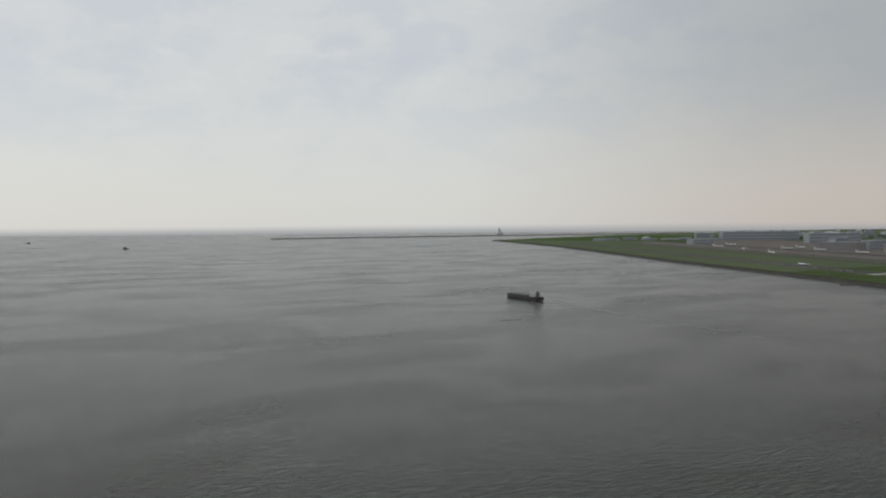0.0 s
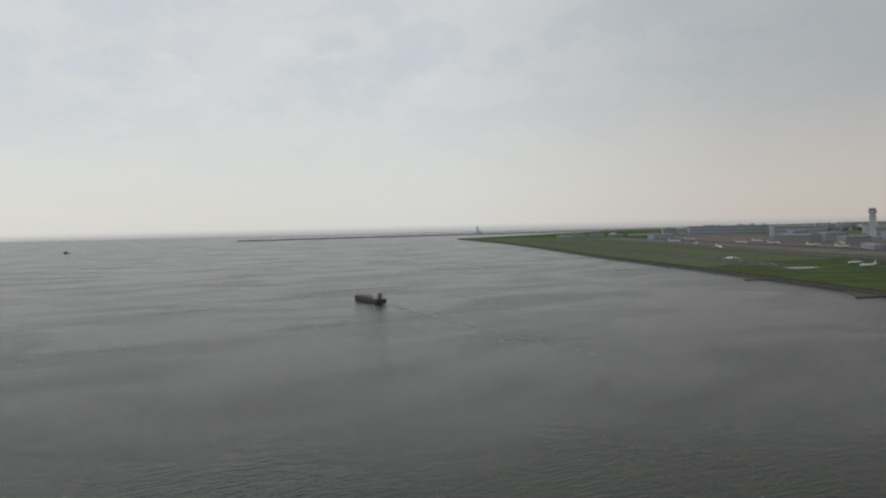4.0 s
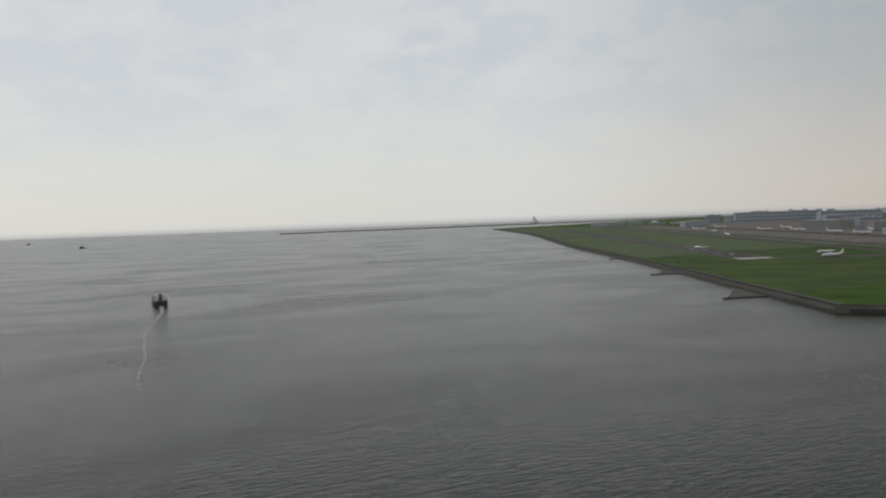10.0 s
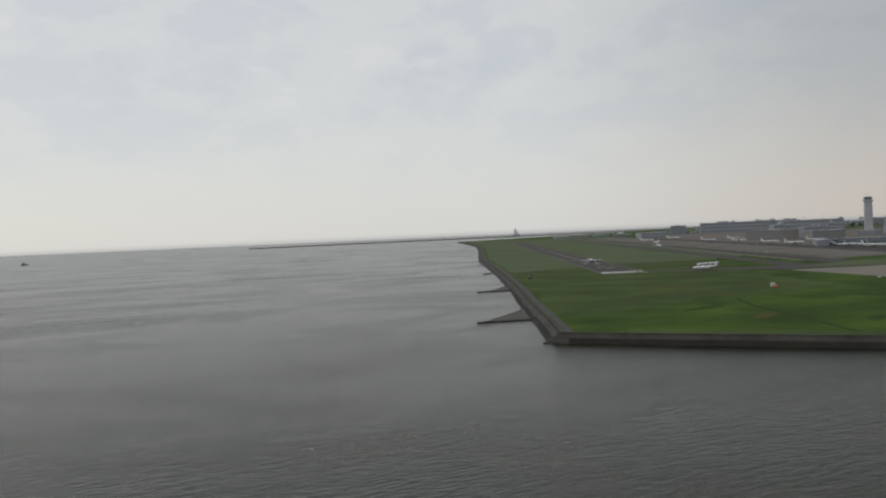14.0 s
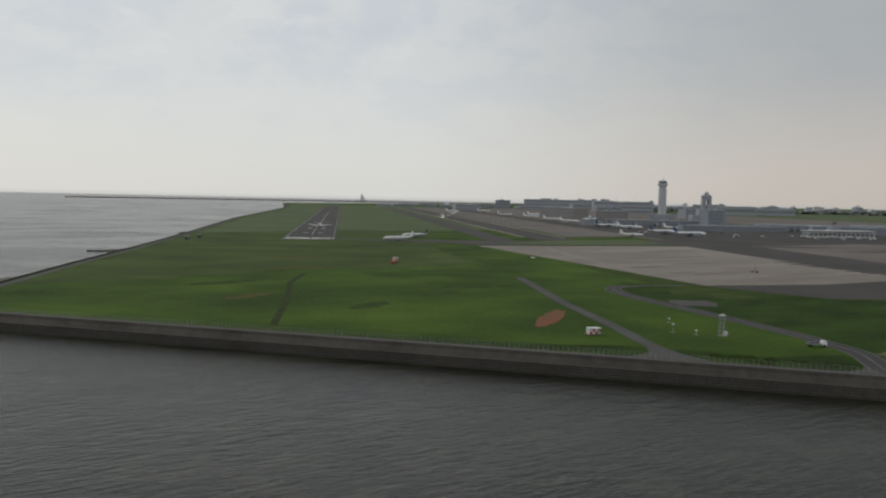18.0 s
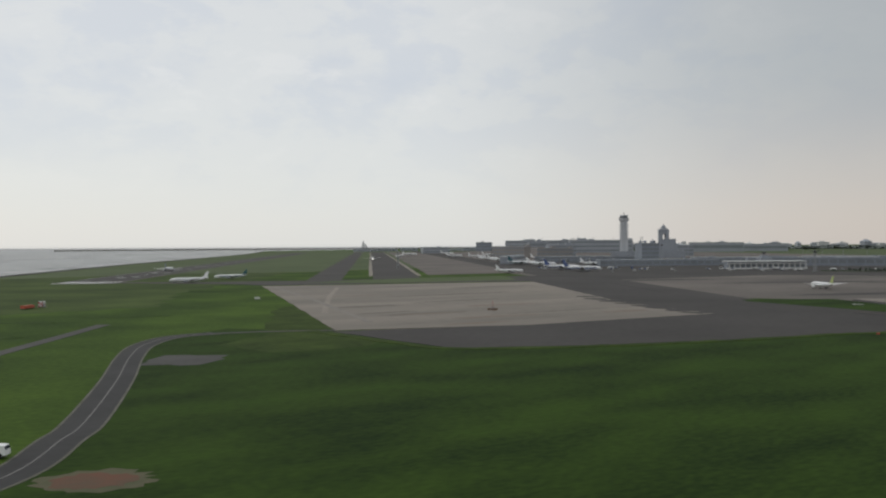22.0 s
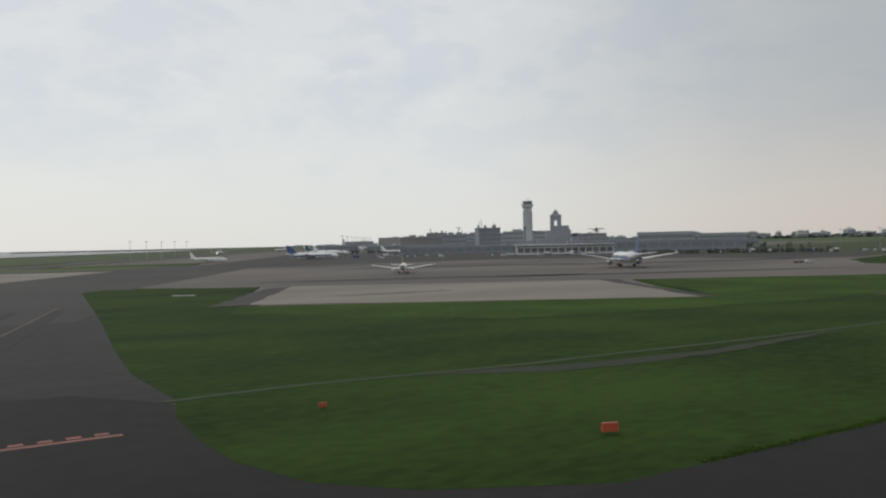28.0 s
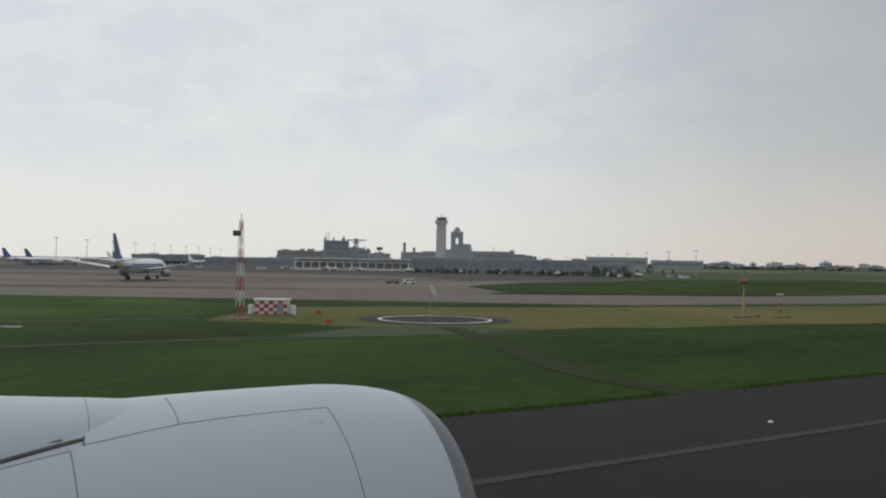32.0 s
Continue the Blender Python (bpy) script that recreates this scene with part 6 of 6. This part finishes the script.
cargo_ship(480, 491, 82)
wake = Shape()
rng = random.Random(2)
line = smooth_line([(477, 468), (471, 435), (461, 395), (448, 342), (439, 287), (433, 260), (428, 230)], 24)
rows = []
for i, (x, y) in enumerate(line):
    u = i / len(line)
    w = 1.2 * (1 - 0.75 * u) * rng.uniform(0.35, 1.2)
    c = rng.uniform(-0.35, 0.35)
    rows.append([(x + c - w, y, SEA_Z + 0.06), (x + c + w, y, SEA_Z + 0.06)])
wake.rings(rows, closed=False, caps=False)
for side in (-1, 1):
    for k in range(26):
        u = k / 26
        x, y = 477 + side * (4 + 18 * u) + rng.uniform(-0.6, 0.6), 473 - 34 * u
        w, l = rng.uniform(0.1, 0.35), rng.uniform(0.5, 1.2)
        wake.add([(x - w, y, SEA_Z + 0.06), (x + side * l, y - 2 * l, SEA_Z + 0.06), (x + side * l + w, y - 2 * l, SEA_Z + 0.06), (x + w, y, SEA_Z + 0.06)], [(0, 1, 2, 3)])
tagged(part("ship_wake", wake, FOAM), "pale broken foam of the ship's wake", "foam", "", "stuff")


def small_boat(x, y, heading):
    t = thing("fishing_boat", "small dark far boat on the bay", "boat", "far boats on the bay", pose(x, y, SEA_Z, 0, 0, heading))
    part("hull", Shape().rings([[(px * k, py * k, z) for px, py in ((-8, 2.4), (4, 2.4), (9, 0), (4, -2.4), (-8, -2.4))] for k, z in ((0.9, -0.6), (1.0, 2.0))]), HULL, t)
    part("wheelhouse", Shape().box((-3, 0, 3.6), (4.5, 3.4, 3.2)), HULL, t)
    part("mast", Shape().bar((0, 0, 2), (0, 0, 8), 0.2), DARK_METAL, t)
    return t


small_boat(605, 2120, 20)
small_boat(540, 3100, 160)


def far_beacon(x, y):
    t = thing("offshore_tower", "pale far offshore tower with two leaning sails", "tower", m=pose(x, y, SEA_Z))
    part("base", Shape().lathe([(0, 26), (3, 26)], n=20), TERM_C, t)
    part("sail", Shape().rings([[(-9, 0, 3), (9, 0, 3), (9, 3, 3), (-9, 3, 3)], [(-2, 0, 32), (2, 0, 32), (2, 2, 32), (-2, 2, 32)]]), WHITE_MATT, t)
    part("sail", Shape().rings([[(12, 0, 3), (22, 0, 3), (22, 3, 3), (12, 3, 3)], [(8, 0, 20), (11, 0, 20), (11, 2, 20), (8, 2, 20)]]), WHITE_MATT, t)
    return t


far_beacon(2720, 3415)

# ---- the airliner's own engine, as it hangs beside the window when the flight reaches the runway ----
COWL_R, COWL_K, COWL_L, COWL_T, COWL_E = 0.6522, 0.7702, 0.8847, 0.0159, 2.0914


def cowl_radius(s):
    f = min(s / COWL_L, 1.0)
    r = COWL_K + (1 - COWL_K) * max(0.0, 1 - (1 - f) ** COWL_E) ** (1 / COWL_E)
    return COWL_R * (r - COWL_T * max(0.0, s - COWL_L - 0.3) ** 1.6)


def on_cowl(s, deg, lift=0.0):
    r = cowl_radius(s) + lift
    return Vector((-s * COWL_R, -r * math.cos(radians(deg)), r * math.sin(radians(deg))))


def seam(points, w=0.0019, lift=-0.0004):
    """One thin tube that follows (s, angle) points over the cowl."""
    ps = [on_cowl(a, th, lift) for a, th in points]
    rows = []
    for i, p in enumerate(ps):
        d = (ps[min(i + 1, len(ps) - 1)] - ps[max(i - 1, 0)]).normalized()
        up = Vector((0, p.y, p.z)).normalized()
        side = d.cross(up)
        rows.append([p + (side * math.cos(2 * math.pi * k / 6) + up * math.sin(2 * math.pi * k / 6)) * w for k in range(6)])
    return Shape().rings(rows)


def between(a, b, n=20):
    return [(a[0] + (b[0] - a[0]) * i / n, a[1] + (b[1] - a[1]) * i / n) for i in range(n + 1)]


def engine_nacelle():
    x0, y0, z0 = 1140.475 + 2.0485, 0.1126 + 3.35, 4.5807 - 1.1791
    t = thing("engine_nacelle", "light grey jet engine nacelle with dark inlet lip", "jet engine", m=pose(x0, y0, z0))
    n = 96

    def ring(s, k=1.0):
        return [on_cowl(s, 360 * i / n) * k if k == 1.0 else Vector((-s * COWL_R, *(on_cowl(s, 360 * i / n) * k).yz)) for i in range(n)]

    part("cowl", Shape().rings([ring(0.2 + 0.05 * i) for i in range(76)], caps=False), COWL, t, "", True)
    mouth = [(0.012, 0.93), (-0.05, 0.88), (-0.5, 0.86)]
    lip = [ring(0.2), ring(0.16), ring(0.12), ring(0.08), ring(0.05), ring(0.025), ring(0.008)] + [[Vector((x, p.y * k, p.z * k)) for p in ring(0.0)] for x, k in mouth]
    part("inlet_lip", Shape().rings(lip[::-1], caps=False), LIP, t, "dark grey inlet lip", True)
    part("fan", Shape().lathe([(-0.62, 0.43), (-0.58, 0.43), (-0.35, 0.05)], (0, 0, 0), 24, "x"), DARK_METAL, t)
    part("panel_seam", seam(between((0.86, 8), (0.875, 67.6), 30)), SEAM, t)
    part("panel_seam", seam(between((0.875, 67.6), (1.43, 67.1)) + between((1.43, 67.1), (1.77, 65.7), 10)[1:] + between((1.77, 65.7), (2.27, 60.5), 14)[1:]), SEAM, t)
    part("panel_seam", seam(between((1.765, 65.7), (1.742, 88))), SEAM, t)
    part("panel_seam", seam(between((2.33, 5), (2.33, 58.7), 30)), SEAM, t)
    part("panel_seam", seam(between((2.33, 58.7), (3.2, 48.5))), SEAM, t)
    part("panel_seam", seam(between((2.265, 60.3), (2.25, 65.2), 6), 0.003), SEAM, t)
    part("hinge_gap", seam(between((2.26, 63.2), (3.3, 48.0)), 0.010, -0.002), GRIME, t, "grimy hinge gap")
    part("hinge_arm", seam(between((2.36, 63.6), (3.3, 50.5)), 0.004, 0.003), GRIME, t)
    for s, th in ((0.97, 60.5), (1.0, 60.2), (1.03, 60)):
        part("stencil_mark", seam(between((s, th - 1.4), (s, th + 1.4), 4), 0.0009, 0.0), GREY_METAL, t)
    rows = []
    for px, top, half, deep in ((1.00, -0.556, 0.03, 0.015), (0.92, -0.543, 0.09, 0.025), (0.84, -0.536, 0.15, 0.05), (0.76, -0.530, 0.205, 0.085), (0.67, -0.521, 0.255, 0.12), (0.58, -0.514, 0.295, 0.15), (0.45, -0.502, 0.33, 0.18), (0.3, -0.488, 0.35, 0.21), (-0.1, -0.462, 0.37, 0.25), (-0.6, -0.44, 0.38, 0.28), (-1.6, -0.41, 0.38, 0.3)):
        x, zt = px - 2.0485, top + 1.1791
        rows.append([(x, -half * math.cos(math.pi * i / 24), zt - deep + deep * math.sin(math.pi * i / 24)) for i in range(25)])
    py = Shape().rings(rows, closed=False, caps=False)
    part("pylon_fairing", py, COWL, t, "", True)
    line = []
    for i in range(13):
        u = 0.45 + 0.35 * i / 12
        c = 12 - 8.5 * i / 12
        half, deep, zt = 0.255 + 0.04 * u, 0.12 + 0.03 * u, 0.6581 + 0.007 * u
        line.append(Vector((-1.3785 - 0.09 * u, -half * math.cos(math.pi * c / 24), zt - deep + deep * math.sin(math.pi * c / 24))))
    for i in range(12):
        part("rivet_seam", Shape().bar(line[i], line[i].lerp(line[i + 1], 0.7), 0.0016, 5), SEAM, t)
    return t


engine_nacelle()

# ---- pieces of the sea wall and the field, last ----
seawall = bpy.data.objects["seawall"]
blk = Shape()
blk.box((0, 0, 0), (0.44, 0.42, 0.36), 0, 0.68)
BLOCK = blk.mesh("wave_block", BLOCK_STONE)
rng = random.Random(4)
ANG = math.degrees(math.atan2(D.y, D.x))
BLOCK_ROWS = ((3.18, -1.02), (3.48, -1.38), (3.80, -1.76), (4.12, -2.14))
rest = Shape()
for row, (off, z) in enumerate(BLOCK_ROWS):
    for k in range(518):
        along_wall = 3 + k * 0.5 + 0.25 * (row % 2)
        p = CORNER + D * along_wall + N * off
        if 183 <= along_wall < 219.5:
            b = part("wave_block", BLOCK, BLOCK_STONE, seawall)
            b.matrix_basis = pose(p.x, p.y, z + rng.uniform(-0.04, 0.04), rng.uniform(-6, 6), rng.uniform(-6, 6), ANG + rng.uniform(-8, 8))
        else:
            rest.box((p.x, p.y, z + rng.uniform(-0.04, 0.04)), (0.44, 0.42, 0.36), ANG + rng.uniform(-8, 8), 0.68)
tagged(part("wave_blocks", rest, BLOCK_STONE), "rows of dark concrete wave blocks on the sea wall", "blocks", "", "stuff")
rock = Shape()
for k in range(1500):
    u = rng.random() ** 1.6 * 9
    i = min(int(u), 8)
    a, b = inner[i], inner[i + 1]
    p = a + (b - a) * (u - i)
    t = (b - a).normalized()
    n2 = Vector((-t.y, t.x))
    w = rng.uniform(2.6, 4.9)
    s = rng.uniform(0.3, 0.8)
    rock.box((p.x + n2.x * w, p.y + n2.y * w, -2.75 * w / 4.8 + 0.03), (s, s * rng.uniform(0.7, 1), s * 0.7), rng.uniform(0, 90), 0.6)
for k in range(90):
    u = rng.uniform(2.6, 4.6)
    p = CORNER + MITRE * u + Vector((-0.2, 1.0)) * rng.uniform(-1.0, 2.4)
    s = rng.uniform(0.3, 0.7)
    rock.box((p.x, p.y, -0.2 - 0.5 * u), (s, s * 0.85, s * 0.7), rng.uniform(0, 90), 0.6)
tagged(part("armour_stones", rock, STONE), "loose dark armour stones on the bay embankment", "stones", "", "stuff")

fence = thing("perimeter_fence", "grey wire fence on thin posts along the sea wall", "fence")
post = Shape().bar((0, 0, 0), (0, 0, 1.25), 0.028, 5).mesh("post", FENCE)
for k in range(299):
    p = CORNER + D * (20 + k * 0.84) + N * -0.6
    o = part("post", post, FENCE, fence)
    o.location = (p.x, p.y, 0.3)
for z in (0.5, 0.8, 1.1, 1.5):
    a, b = CORNER + D * 20 + N * -0.6, CORNER + D * (20 + 298 * 0.84) + N * -0.6
    part("wire", Shape().bar((a.x, a.y, z), (b.x, b.y, z), 0.014, 4), FENCE, fence)

# low shrubs behind the sea wall road


def shrub(x, y, w, h, seed):
    rg = random.Random(seed)
    t = thing("shrub", "low dark green shrub in the grass by the sea wall", "shrub", "shrubs by the sea wall", pose(x, y, 0, 0, 0, -52))
    lf = Shape()
    for _ in range(220):
        a, u, q = rg.uniform(0, 6.28), rg.random() ** 0.5, rg.random()
        c = Vector((w * u * math.cos(a), 0.5 * w * u * math.sin(a), 0.05 + h * q * (1.15 - u * u)))
        s2 = rg.uniform(0.07, 0.16)
        e = [Vector((rg.uniform(-1, 1), rg.uniform(-1, 1), rg.uniform(-1, 1))) * s2 for _ in range(3)]
        lf.add([c + p for p in e], [(0, 1, 2)])
    part("foliage", lf, GRASS, t)
    st = Shape()
    for k in range(5):
        a = rg.uniform(0, 6.28)
        st.bar((0.1 * math.cos(a), 0.1 * math.sin(a), 0), (0.5 * w * math.cos(a), 0.25 * w * math.sin(a), h * 0.8), 0.03, 4)
    part("woody_base", st, BARK, t)
    return t


rng = random.Random(31)
for k in range(22):
    u = rng.uniform(0, 1)
    p = CORNER + D * (165 + 46 * u) + N * rng.uniform(-11, -4.6)
    if abs(165 + 46 * u - 190) > 7:
        shrub(p.x, p.y, rng.uniform(0.8, 1.8), rng.uniform(0.3, 0.6), k)

tuft = Shape()
rng = random.Random(9)


def blades(x, y, n, h, z=0.1):
    for _ in range(n):
        a, w = rng.uniform(0, 6.28), rng.uniform(0.012, 0.03)
        px, py = x + rng.gauss(0, 0.1), y + rng.gauss(0, 0.1)
        lx, ly, hh = rng.gauss(0, 0.07), rng.gauss(0, 0.07), h * rng.uniform(0.5, 1.2)
        tuft.add([(px - w * math.cos(a), py - w * math.sin(a), z), (px + w * math.cos(a), py + w * math.sin(a), z), (px + lx, py + ly, z + hh)], [(0, 1, 2)])


for k in range(15000):
    x = rng.uniform(1030, 1212)
    if abs(x - 1165) > 1.6:
        blades(x, 20.95 + abs(rng.gauss(0, 0.28)) + 0.12 * math.sin(x * 0.9) * math.sin(x * 0.23), 3, 0.085)
tagged(part("grass_tufts", tuft, GRASS), "uneven green grass tufts along the runway edge", "grass", "", "stuff")
